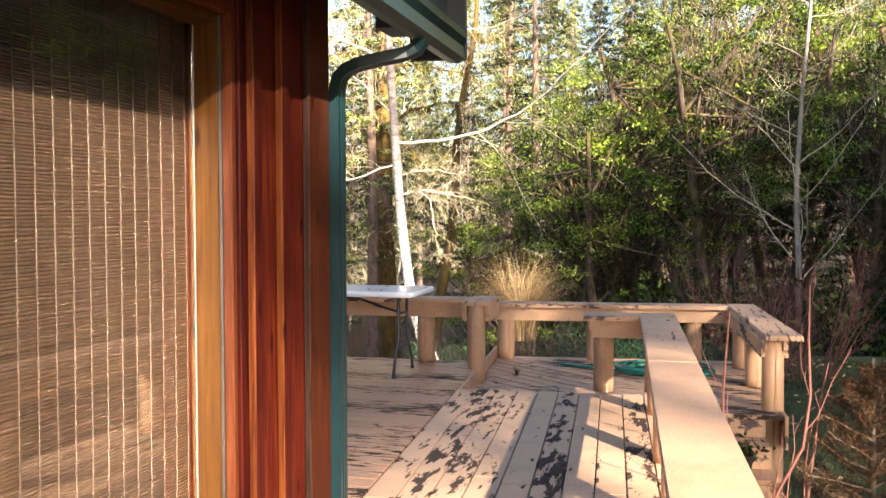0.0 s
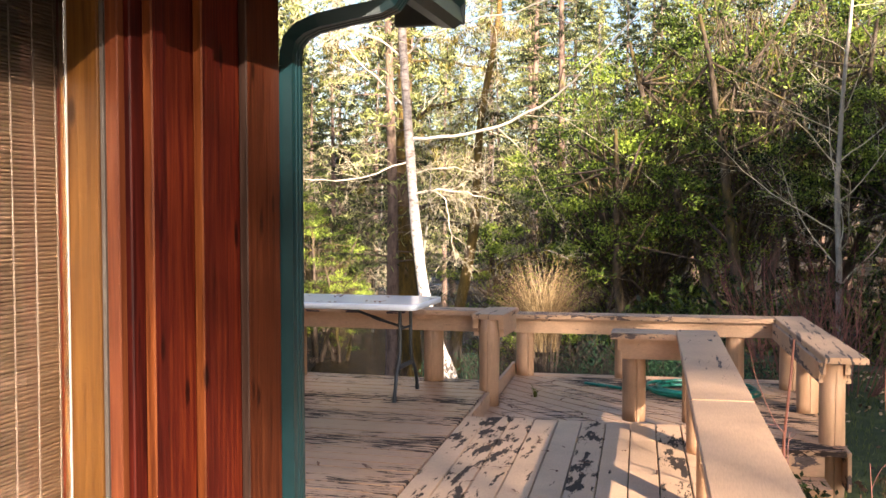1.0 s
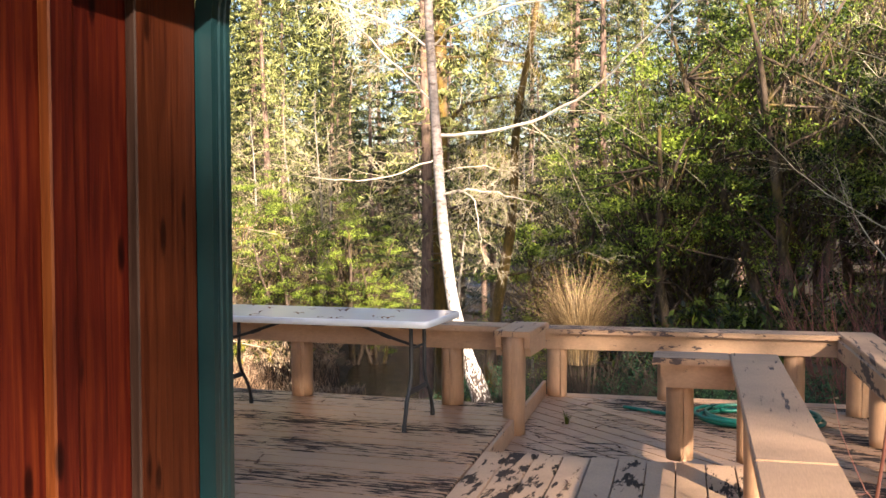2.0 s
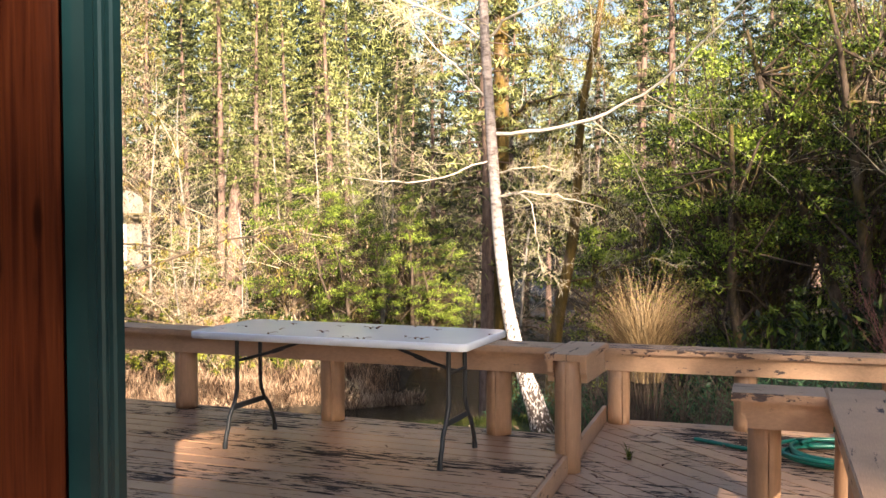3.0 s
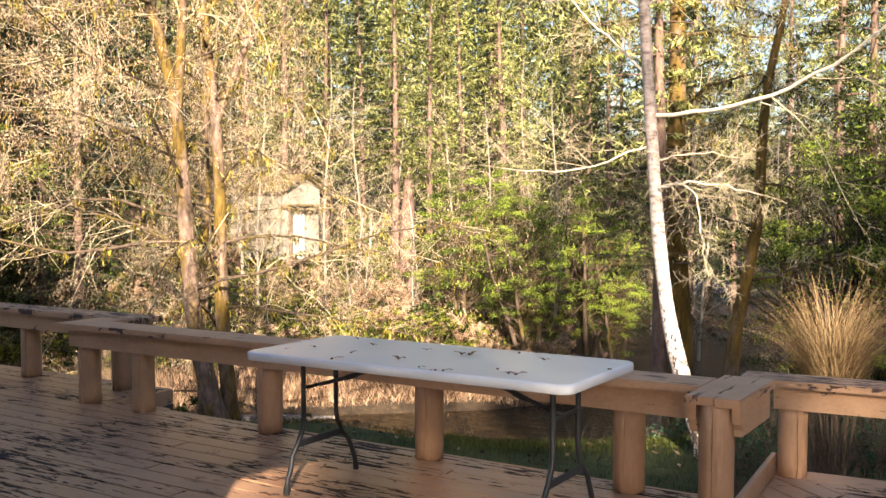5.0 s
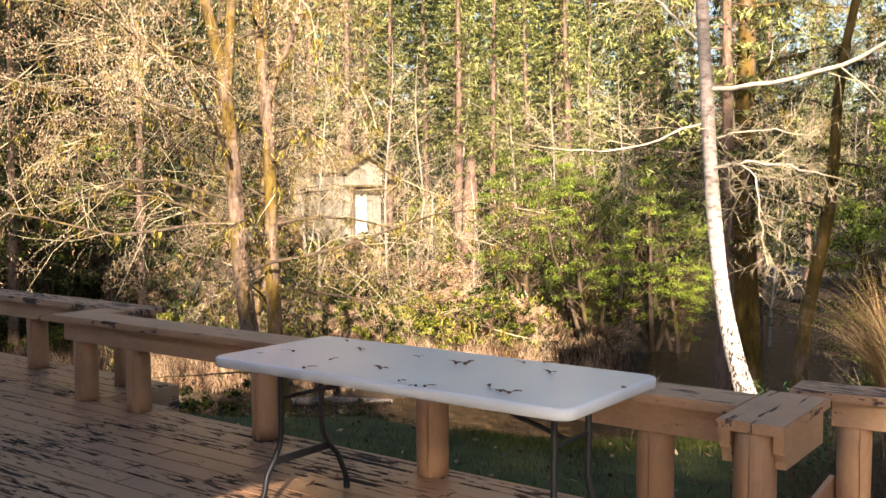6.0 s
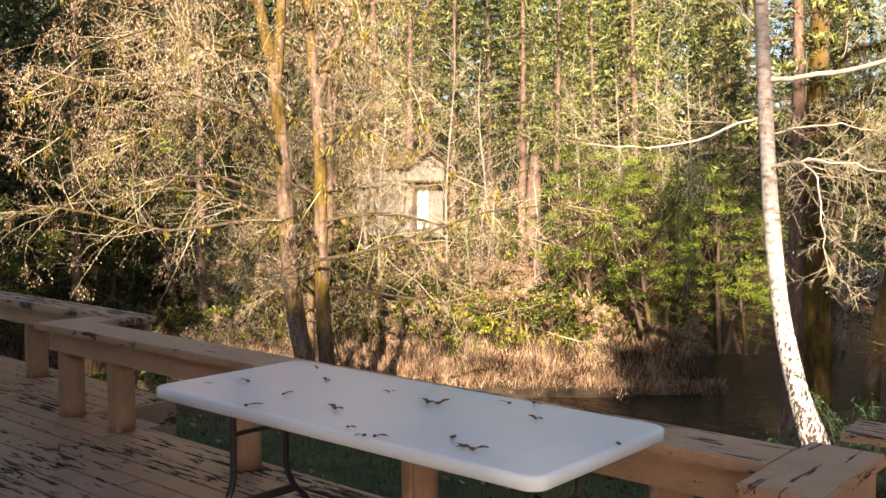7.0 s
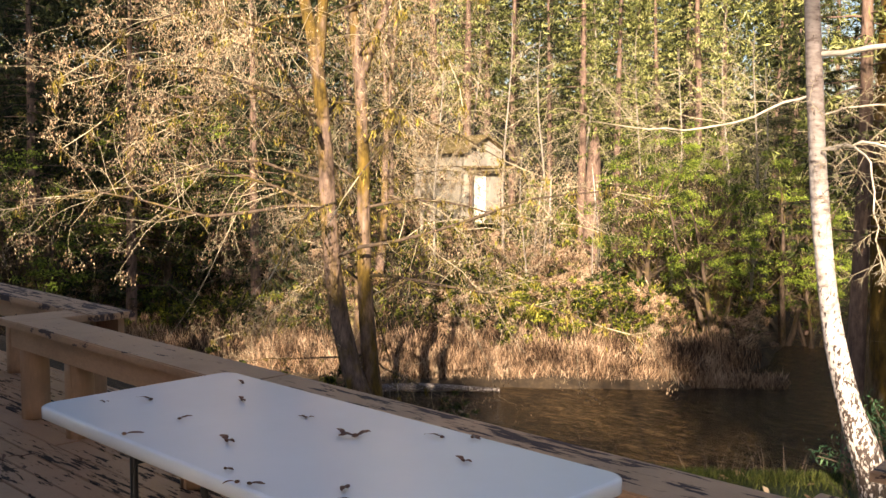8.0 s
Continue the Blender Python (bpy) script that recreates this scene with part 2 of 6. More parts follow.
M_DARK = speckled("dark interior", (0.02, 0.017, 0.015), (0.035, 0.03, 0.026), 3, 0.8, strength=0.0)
M_BARK = speckled("brown bark", (0.035, 0.024, 0.018), (0.20, 0.145, 0.105), 5, 0.9, (1, 1, 0.25), 0.9, dist=0.03)


def bark_moss(name, bark_d, bark_l, moss_d, moss_l, moss=0.5):
    m, ns, ls, bs = material(name)
    v = mapped(ns, ls, (1, 1, 0.3), "World")
    a = node(ns, "ShaderNodeTexNoise", Scale=9.0, Detail=6.0, Roughness=0.7)
    ls.new(v, a.inputs["Vector"])
    b = node(ns, "ShaderNodeTexNoise", Scale=1.6, Detail=5.0, Roughness=0.65)
    ls.new(mapped(ns, ls, (1, 1, 0.45), "World"), b.inputs["Vector"])
    bark = ramp(ns, ls, a.outputs["Fac"], ((0.3, bark_d), (0.68, bark_l))).outputs["Color"]
    green = ramp(ns, ls, a.outputs["Fac"], ((0.3, moss_d), (0.7, moss_l))).outputs["Color"]
    k = ramp(ns, ls, b.outputs["Fac"], ((1 - moss - 0.06, (0, 0, 0)), (1 - moss + 0.08, (1, 1, 1)))).outputs["Color"]
    ls.new(mix(ns, ls, k, bark, green), bs.inputs["Base Color"])
    bs.inputs["Roughness"].default_value = 0.9
    bump(ns, ls, bs, a.outputs["Fac"], 0.9, 0.03)
    return m


def birch_bark():
    m, ns, ls, bs = material("white birch bark")
    band = node(ns, "ShaderNodeTexNoise", Scale=1.0, Detail=4.0, Roughness=0.6)
    ls.new(mapped(ns, ls, (10, 10, 24), "World"), band.inputs["Vector"])
    plate = node(ns, "ShaderNodeTexNoise", Scale=1.0, Detail=5.0, Roughness=0.6)
    ls.new(mapped(ns, ls, (38, 38, 20), "World"), plate.inputs["Vector"])
    pos = ns.new("ShaderNodeNewGeometry")
    sep = ns.new("ShaderNodeSeparateXYZ")
    ls.new(pos.outputs["Position"], sep.inputs[0])
    old = ns.new("ShaderNodeMapRange")      # old cracked bark at the foot of the trunk
    ls.new(sep.outputs["Z"], old.inputs["Value"])
    for k, val in (("From Min", -1.2), ("From Max", 1.0), ("To Min", 0.085), ("To Max", -0.13)):
        old.inputs[k].default_value = val
    white = ramp(ns, ls, band.outputs["Fac"], ((0.30, (0.20, 0.15, 0.13)), (0.42, (0.52, 0.47, 0.44)), (0.66, (0.80, 0.75, 0.71)))).outputs["Color"]
    grey = ramp(ns, ls, band.outputs["Fac"], ((0.32, (0.07, 0.045, 0.04)), (0.45, (0.16, 0.125, 0.12)), (0.70, (0.27, 0.225, 0.215)))).outputs["Color"]
    upper_shade = ns.new("ShaderNodeMapRange")     # greyer higher up: shade on the upper trunk put into the colour
    ls.new(sep.outputs["Z"], upper_shade.inputs["Value"])
    for k, val in (("From Min", 0.7), ("From Max", 2.2), ("To Min", 0.0), ("To Max", 0.85)):
        upper_shade.inputs[k].default_value = val
    white = mix(ns, ls, upper_shade.outputs[0], white, grey)
    k = math_node(ns, ls, "ADD", plate.outputs["Fac"], old.outputs[0])
    cr = ramp(ns, ls, k, ((0.50, (0, 0, 0)), (0.545, (1, 1, 1)))).outputs["Color"]
    ls.new(mix(ns, ls, cr, white, (0.055, 0.04, 0.035)), bs.inputs["Base Color"])
    bs.inputs["Roughness"].default_value = 0.75
    bump(ns, ls, bs, plate.outputs["Fac"], 0.6, 0.02)
    return m


M_BIRCH = birch_bark()
M_BOUGH = speckled("pale birch limbs", (0.34, 0.29, 0.24), (0.74, 0.67, 0.57), 9, 0.8, strength=0.3)
M_TWIG = speckled("pale grey twigs", (0.16, 0.125, 0.07), (0.68, 0.60, 0.43), 8, 0.85, strength=0.2)
M_ALDER = speckled("grey alder bark", (0.13, 0.11, 0.09), (0.40, 0.36, 0.31), 7, 0.85, strength=0.3)
M_TWIG_RED = speckled("red brown twigs", (0.10, 0.035, 0.03), (0.22, 0.09, 0.07), 8, 0.7, strength=0.2)
M_GREYTWIG = speckled("grey brown twigs", (0.10, 0.075, 0.055), (0.26, 0.20, 0.15), 8, 0.85, strength=0.2)
M_MAPLE = bark_moss("mossy maple bark", (0.035, 0.022, 0.018), (0.29, 0.20, 0.155), (0.040, 0.026, 0.006), (0.22, 0.14, 0.022), 0.50)
M_MOSSY = bark_moss("moss covered bark", (0.022, 0.015, 0.011), (0.15, 0.105, 0.075), (0.030, 0.022, 0.006), (0.16, 0.115, 0.026), 0.45)
M_OCHRE = bark_moss("ochre moss on bark", (0.05, 0.03, 0.018), (0.28, 0.19, 0.14), (0.036, 0.022, 0.005), (0.20, 0.122, 0.019), 0.60)
M_FIR = bark_moss("fir bark", (0.06, 0.036, 0.029), (0.27, 0.18, 0.14), (0.05, 0.045, 0.012), (0.15, 0.12, 0.04), 0.35)
M_MOSS = leafy("hanging moss", (0.045, 0.036, 0.007), (0.21, 0.165, 0.028), (0.50, 0.41, 0.09), 0.15, 0.8)
# strong patches paint shaded gaps and lit clumps into the bay leaves
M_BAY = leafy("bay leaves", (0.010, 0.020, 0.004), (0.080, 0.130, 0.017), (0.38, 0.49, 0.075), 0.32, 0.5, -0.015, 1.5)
# darker copy of the bay leaves, with woodland shade put into the colour
M_BAYSHADE = leafy("shaded glossy leaves", (0.010, 0.018, 0.004), (0.042, 0.070, 0.010), (0.20, 0.26, 0.04), 0.2, 0.45)
# conifer needles in two tones: shade and sunlight are put into the colour
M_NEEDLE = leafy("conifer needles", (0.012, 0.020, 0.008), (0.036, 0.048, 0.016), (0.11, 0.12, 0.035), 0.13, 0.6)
M_NEEDLE_SUN = leafy("sunlit conifer needles", (0.032, 0.042, 0.011), (0.27, 0.30, 0.090), (0.66, 0.66, 0.28), 0.2, 0.6)
M_SHRUB = leafy("shrub leaves", (0.014, 0.024, 0.004), (0.14, 0.165, 0.018), (0.50, 0.48, 0.08), 0.21, 0.5)
M_DRYLEAF = leafy("dry maple seeds", (0.060, 0.032, 0.018), (0.34, 0.225, 0.135), (0.66, 0.52, 0.36), 0.18, 0.7)
M_REED = leafy("dry reeds", (0.085, 0.048, 0.028), (0.46, 0.305, 0.195), (0.80, 0.63, 0.46), 0.18, 0.7)
M_STRAW = leafy("straw grass", (0.17, 0.108, 0.052), (0.40, 0.285, 0.15), (0.72, 0.57, 0.35), 0.18, 0.6)
M_GRASS = leafy("lawn blades", (0.024, 0.036, 0.008), (0.070, 0.095, 0.019), (0.19, 0.20, 0.05), 0.21, 0.6)
M_JUNIPER = leafy("juniper sprays", (0.02, 0.06, 0.030), (0.06, 0.15, 0.065), (0.17, 0.30, 0.13), 0.15, 0.6)
M_RUST = leafy("rusty fir needles", (0.022, 0.016, 0.006), (0.070, 0.034, 0.014), (0.135, 0.062, 0.024), 0.12, 0.6)


def ground_mat():
    m, ns, ls, bs = material("earth and grass")
    v = mapped(ns, ls, (1, 1, 1), "World")
    a = node(ns, "ShaderNodeTexNoise", Scale=3.0, Detail=8.0, Roughness=0.7)
    b = node(ns, "ShaderNodeTexNoise", Scale=0.35, Detail=4.0)
    ls.new(v, a.inputs["Vector"]), ls.new(v, b.inputs["Vector"])
    earth = ramp(ns, ls, a.outputs["Fac"], ((0.3, (0.012, 0.008, 0.005)), (0.55, (0.045, 0.030, 0.016)), (0.75, (0.12, 0.082, 0.045)))).outputs["Color"]
    turf = ramp(ns, ls, a.outputs["Fac"], ((0.3, (0.020, 0.028, 0.008)), (0.7, (0.07, 0.092, 0.020)))).outputs["Color"]
    sep = ns.new("ShaderNodeSeparateXYZ")
    ls.new(v, sep.inputs[0])
    lawn = ns.new("ShaderNodeMapRange")
    ls.new(sep.outputs["Z"], lawn.inputs["Value"])
    for k, val in (("From Min", -1.75), ("From Max", -1.25), ("To Min", 0.0), ("To Max", 0.62)):
        lawn.inputs[k].default_value = val
    near = ns.new("ShaderNodeMapRange")
    ls.new(sep.outputs["Y"], near.inputs["Value"])
    for k, val in (("From Min", 16.0), ("From Max", 13.0), ("To Min", -0.6), ("To Max", 0.0)):
        near.inputs[k].default_value = val
    k = math_node(ns, ls, "ADD", math_node(ns, ls, "ADD", lawn.outputs[0], near.outputs[0]), math_node(ns, ls, "SUBTRACT", b.outputs["Fac"], 0.45))
    ls.new(mix(ns, ls, ramp(ns, ls, k, ((0.25, (0, 0, 0)), (0.5, (1, 1, 1)))).outputs["Color"], earth, turf), bs.inputs["Base Color"])
    bs.inputs["Roughness"].default_value = 0.95
    bump(ns, ls, bs, a.outputs["Fac"], 0.8, 0.06)
    return m


M_GROUND = ground_mat()


def water_mat():
    m, ns, ls, bs = material("river water")
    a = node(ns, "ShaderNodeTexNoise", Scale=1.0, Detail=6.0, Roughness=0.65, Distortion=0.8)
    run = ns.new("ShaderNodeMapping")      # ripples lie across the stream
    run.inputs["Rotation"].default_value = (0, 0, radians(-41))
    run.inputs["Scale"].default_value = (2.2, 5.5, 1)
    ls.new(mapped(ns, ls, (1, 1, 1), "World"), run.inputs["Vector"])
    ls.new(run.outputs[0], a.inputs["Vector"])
    # pale crests and dark troughs put the ripples' reflections into the colour
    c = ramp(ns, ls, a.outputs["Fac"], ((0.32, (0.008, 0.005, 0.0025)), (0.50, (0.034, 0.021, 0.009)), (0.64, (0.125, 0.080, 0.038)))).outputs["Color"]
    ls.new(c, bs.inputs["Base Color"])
    bs.inputs["Roughness"].default_value = 0.10
    bs.inputs["IOR"].default_value = 1.33
    bump(ns, ls, bs, a.outputs["Fac"], 1.0, 0.16)
    return m


M_WATER = water_mat()

# ---- ground, river ----
RIVER = [(-73.4, -31.8), (-44.4, -3.8), (-19.9, 17.9), (-9.9, 26.4), (-10.2, 36), (-19, 62), (-34, 105)]
WATER_Z = -6.3


def river_distance(x, y):
    best = np.full(np.shape(x), 1e9)
    for (ax, ay), (bx, by) in zip(RIVER, RIVER[1:]):
        dx, dy = bx - ax, by - ay
        k = np.clip(((x - ax) * dx + (y - ay) * dy) / (dx * dx + dy * dy), 0, 1)
        best = np.minimum(best, np.hypot(x - ax - k * dx, y - ay - k * dy))
    return best


def smooth_step(a, b, v):
    k = np.clip((v - a) / (b - a), 0, 1)
    return k * k * (3 - 2 * k)


def ground_height(x, y):
    x, y = np.asarray(x, dtype=float), np.asarray(y, dtype=float)
    d = river_distance(x, y)
    lip = np.interp(x, (-9, -6.4, -4.4, -2.9, -1.8, -0.9, 0.5, 4), (2.6, 3.6, 5.0, 5.6, 6.4, 7.5, 9.0, 12))   # brow of the lawn
    near = -1.05 - 0.03 * np.maximum(y - 1, 0) - 0.10 * np.sin(x * 0.5 + y * 0.3)
    right = smooth_step(-1.0, 3.0, x)
    drop = (1 - right) * np.clip((y - lip) * 0.29, 0, 4.9) + right * np.clip((y - 12) * 0.10, 0, 2.0)
    home = near - drop
    far = WATER_Z + 0.45 + 0.075 * np.clip(d - 5.5, 0, 12) + 0.24 * np.clip(d - 14, 0, 26) + 0.20 * np.clip(d - 38, 0, 80)
    side = ((x + 19.9) * (26.4 - 17.9) - (y - 17.9) * (-9.9 + 19.9)) < 0    # beyond the river
    side = side | ((y > 30) & (x < -12 - (y - 36) * 0.32))
    back = np.clip(y - 44, 0, 60) * 0.20 * right
    h = np.where(side, far, home + back)
    bed = smooth_step(3.6, 6.0, d)
    h = (WATER_Z - 0.7) * (1 - bed) + h * bed
    return h + 0.10 * np.sin(x * 1.3 + 0.4 * y) * np.cos(y * 1.1) * smooth_step(2, 9, np.hypot(x, y - 1))


def grid_axis(lo, hi, core_lo, core_hi, fine, coarse):
    return np.unique(np.concatenate([np.arange(lo, core_lo, coarse), np.arange(core_lo, core_hi, fine), np.arange(core_hi, hi + coarse, coarse)]))


gx = grid_axis(-400, 400, -48, 26, 0.7, 12)
gy = grid_axis(-300, 500, -14, 66, 0.7, 12)
GX, GY = np.meshgrid(gx, gy)
GZ = ground_height(GX, GY)
GZ = np.where(GY < -14, -1.1, GZ)
GZ = np.minimum(GZ, 48)
idx = np.arange(GX.size).reshape(GX.shape)
gf = np.stack([idx[:-1, :-1], idx[:-1, 1:], idx[1:, 1:], idx[1:, :-1]], -1).reshape(-1, 4)
tagged(mesh_part("ground", quick_mesh("ground", np.stack([GX, GY, GZ], -1).reshape(-1, 3), gf), M_GROUND, smooth=True),
       "grassy lawn and wooded banks falling to a river", "ground", kind="structure")
wp = np.array(RIVER, dtype=float)
wt = np.gradient(wp, axis=0)
wt /= np.linalg.norm(wt, axis=1)[:, None]
wnorm = np.stack([-wt[:, 1], wt[:, 0]], 1)
wv = np.concatenate([np.c_[wp + wnorm * 9, np.full(len(wp), WATER_Z)], np.c_[wp - wnorm * 9, np.full(len(wp), WATER_Z)]])
nW = len(wp)
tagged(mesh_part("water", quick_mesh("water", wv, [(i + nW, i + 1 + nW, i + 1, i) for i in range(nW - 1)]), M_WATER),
       "brown shallow river water with small ripples", "river", kind="structure")

# ---- deck frame ----
deck = thing("floor_deck", "tan painted plank deck with flaking paint, two levels", "deck", kind="structure")
LOW = -0.12


def step_x(y):
    """Where the turned half begins, at that y."""
    return (R2 @ Vector((-0.01, y, 0))).x


rng = np.random.default_rng(5)


def deck_board(points, z1, mat, parent=deck):
    return part("plank", prism(points, z1 - 0.036, z1, bevel=0.004), mat, parent)


# upper deck, planks along the house end, rows outwards
pitch = 0.146
row, y = 0, 0.835
while y > -4.0:
    y0, y1 = y - pitch + 0.006, y
    xe0, xe1 = step_x(y0) - 0.004, step_x(y1) - 0.004
    x = -9.0
    while x < xe1 - 0.05:
        L = rng.uniform(2.6, 4.6)
        far = x + L > xe1 - 1.0
        dz = rng.uniform(-0.0015, 0.0015)
        if far:
            deck_board(((x, y0), (xe0, y0), (xe1, y1), (x, y1)), dz, M_DECK_X)
            break
        deck_board(((x, y0), (x + L - 0.005, y0), (x + L - 0.005, y1), (x, y1)), dz, M_DECK_X)
        x += L
    y -= pitch
for k in range(4):      # the bay that steps out past the corner of the railing
    y0 = 0.835 + 0.006 + k * 0.146
    deck_board(((-9.0, y0), (-3.50, y0), (-3.50, y0 + 0.140), (-9.0, y0 + 0.140)), 0.0, M_DECK_X)

# walkway beside the house, planks towards the landing
aw = -0.005
for k in range(11):
    a0, a1 = aw + k * 0.1605, aw + k * 0.1605 + 0.1545
    dz = rng.uniform(-0.0015, 0.0015)
    cut = -0.60 + rng.uniform(-0.012, 0.012)
    b = cut
    while b > -10.5:
        L = rng.uniform(2.4, 4.2)
        pts = [(R2 @ Vector(p)).to_2d() for p in ((a0, b - L + 0.005, 0), (a1, b - L + 0.005, 0), (a1, b, 0), (a0, b, 0))]
        deck_board(pts, dz, M_DECK_Y)
        b -= L
for k in range(3):      # wedge between walkway and house wall
    a0 = aw - (k + 1) * 0.1605
    pts = [(R2 @ Vector(p)).to_2d() for p in ((a0, -10.5, 0), (a0 + 0.1545, -10.5, 0), (a0 + 0.1545, -4.05, 0), (a0, -4.05, 0))]
    deck_board(pts, 0.0, M_DECK_Y)

# landing one step lower, planks laid on the slant
def clip_poly(poly, inside, cut):
    out = []
    for p, q in zip(poly, poly[1:] + poly[:1]):
        if inside(p):
            out.append(p)
        if inside(p) != inside(q):
            out.append(cut(p, q))
    return out


def clip_rect(poly, a0, a1, b0, b1):
    for axis, lim, keep in ((0, a0, 1), (0, a1, -1), (1, b0, 1), (1, b1, -1)):
        if not poly:
            break
        poly = clip_poly(poly, lambda p: (p[axis] - lim) * keep >= 0,
                         lambda p, q: tuple(p[j] + (q[j] - p[j]) * (lim - p[axis]) / (q[axis] - p[axis]) for j in (0, 1)))
    return poly


sl = radians(-45)
ud, vd = (math.cos(sl), math.sin(sl)), (-math.sin(sl), math.cos(sl))
for k in range(-16, 26):
    v0, v1 = k * 0.146, k * 0.146 + 0.140
    quad = [(ud[0] * u + vd[0] * v, ud[1] * u + vd[1] * v) for u, v in ((-5, v0), (5, v0), (5, v1), (-5, v1))]
    poly = clip_rect(quad, 0.022, 2.47, -0.66, 1.86)
    if len(poly) >= 3:
        pts = [(R2 @ Vector((*p, 0))).to_2d() for p in poly]
        deck_board(pts, LOW + rng.uniform(-0.001, 0.001), M_DECK_D)
part("edge_plank", box(0.022, 2.49, 1.866, 2.03, LOW - 0.036, LOW + 0.001, R2), M_RAIL_X, deck)

# skirts and steps
part("riser", box(-0.012, 0.018, -0.60, 1.97, -0.30, -0.006, R2), M_RAIL_Y, deck)
part("riser", box(0.02, 1.76, -0.640, -0.612, -0.30, -0.042, R2), M_RAIL_X, deck)
part("fascia", box(-3.50, 1.22, 0.842, 0.875, -0.26, -0.004), M_RAIL_X, deck)
part("fascia", box(-9.0, -3.50, 1.425, 1.46, -0.26, -0.004), M_RAIL_X, deck)
part("fascia", box(-3.496, -3.465, 0.88, 1.46, -0.26, -0.004), M_RAIL_Y, deck)
part("fascia", box(0.02, 2.50, 2.034, 2.065, -0.38, LOW - 0.004, R2), M_RAIL_X, deck)
part("fascia", box(2.474, 2.500, -0.66, 1.862, -0.38, LOW - 0.004, R2), M_RAIL_Y, deck)
part("fascia", box(1.765, 1.797, -10.5, -0.645, -0.28, -0.004, R2), M_RAIL_Y, deck)

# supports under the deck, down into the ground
# the shade under the deck is put into this dark timber colour
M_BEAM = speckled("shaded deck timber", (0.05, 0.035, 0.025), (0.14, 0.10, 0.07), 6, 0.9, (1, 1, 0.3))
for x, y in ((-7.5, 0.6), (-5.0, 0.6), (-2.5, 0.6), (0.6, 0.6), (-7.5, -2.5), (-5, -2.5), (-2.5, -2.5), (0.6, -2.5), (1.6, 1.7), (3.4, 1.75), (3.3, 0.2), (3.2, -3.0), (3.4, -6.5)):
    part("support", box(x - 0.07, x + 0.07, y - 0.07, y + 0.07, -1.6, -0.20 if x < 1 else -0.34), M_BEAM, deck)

# steps down from the landing
stairs = thing("steps", "tan painted wooden steps down from the landing", "steps", kind="structure")
for k in range(4):
    b1 = -0.66 - k * 0.27
    z = LOW - 0.17 * (k + 1)
    part("tread", box(1.80, 2.335, b1 - 0.29, b1 + 0.0, z - 0.036, z, R2), M_DECK_X, stairs)
    part("riser", box(1.80, 2.335, b1 - 0.004, b1 + 0.022, z, z + 0.132, R2), M_RAIL_X, stairs)
for a in (1.805, 2.295):
    bm = bmesh.new()
    pts = ((-0.64, LOW - 0.22), (-0.64, LOW - 0.46), (-1.70, LOW - 1.12), (-1.70, LOW - 0.90))
    lo = [bm.verts.new(R2 @ Vector((a, b, z))) for b, z in pts]
    hi = [bm.verts.new(R2 @ Vector((a + 0.035, b, z))) for b, z in pts]
    bm.faces.new(lo), bm.faces.new(hi[::-1])
    for i in range(len(pts)):
        j = (i + 1) % len(pts)
        bm.faces.new((lo[j], lo[i], hi[i], hi[j]))
    part("stringer", bm, M_RAIL_Y, stairs)


# ---- railings ----
def log_post(x, y, z0, z1, parent, r=0.082, seed=0):
    """A peeled log: not quite round, with a drying crack down its face."""
    g = np.random.default_rng(seed)
    n, rows = 20, 7
    ph = g.uniform(0, 6.28, 3)
    bm = bmesh.new()
    rings = []
    split = 2 * math.pi * (0.80 + g.uniform(-0.05, 0.04))
    turns = sorted([2 * math.pi * i / n for i in range(n) if abs(2 * math.pi * i / n - split) > 0.14] + [split - 0.028, split - 0.008, split + 0.008, split + 0.028])
    n = len(turns)
    sway = g.uniform(-0.03, 0.03)
    for k in range(rows):
        z = z0 + (z1 - z0) * k / (rows - 1)
        ring = []
        for i in range(n):
            a = turns[i]
            rr = r * (1 + 0.025 * math.sin(2 * a + ph[0]) + 0.015 * math.sin(3 * a + ph[1] + z * 3)) * (1 + 0.012 * math.sin(z * 9 + ph[2]))
            if abs(a - split) < 0.02 and k < rows - 1:
                rr *= 0.88
            a += sway * math.sin(k * 1.3)
            ring.append(bm.verts.new((x + rr * math.cos(a), y + rr * math.sin(a), z)))
        rings.append(ring)
    for p, q in zip(rings, rings[1:]):
        for i in range(n):
            f = bm.faces.new((p[i], p[(i + 1) % n], q[(i + 1) % n], q[i]))
            f.smooth = abs(turns[i] - split) > 0.04
    bm.faces.new(rings[-1]), bm.faces.new(rings[0][::-1])
    return part("post", bm, M_POST, parent)


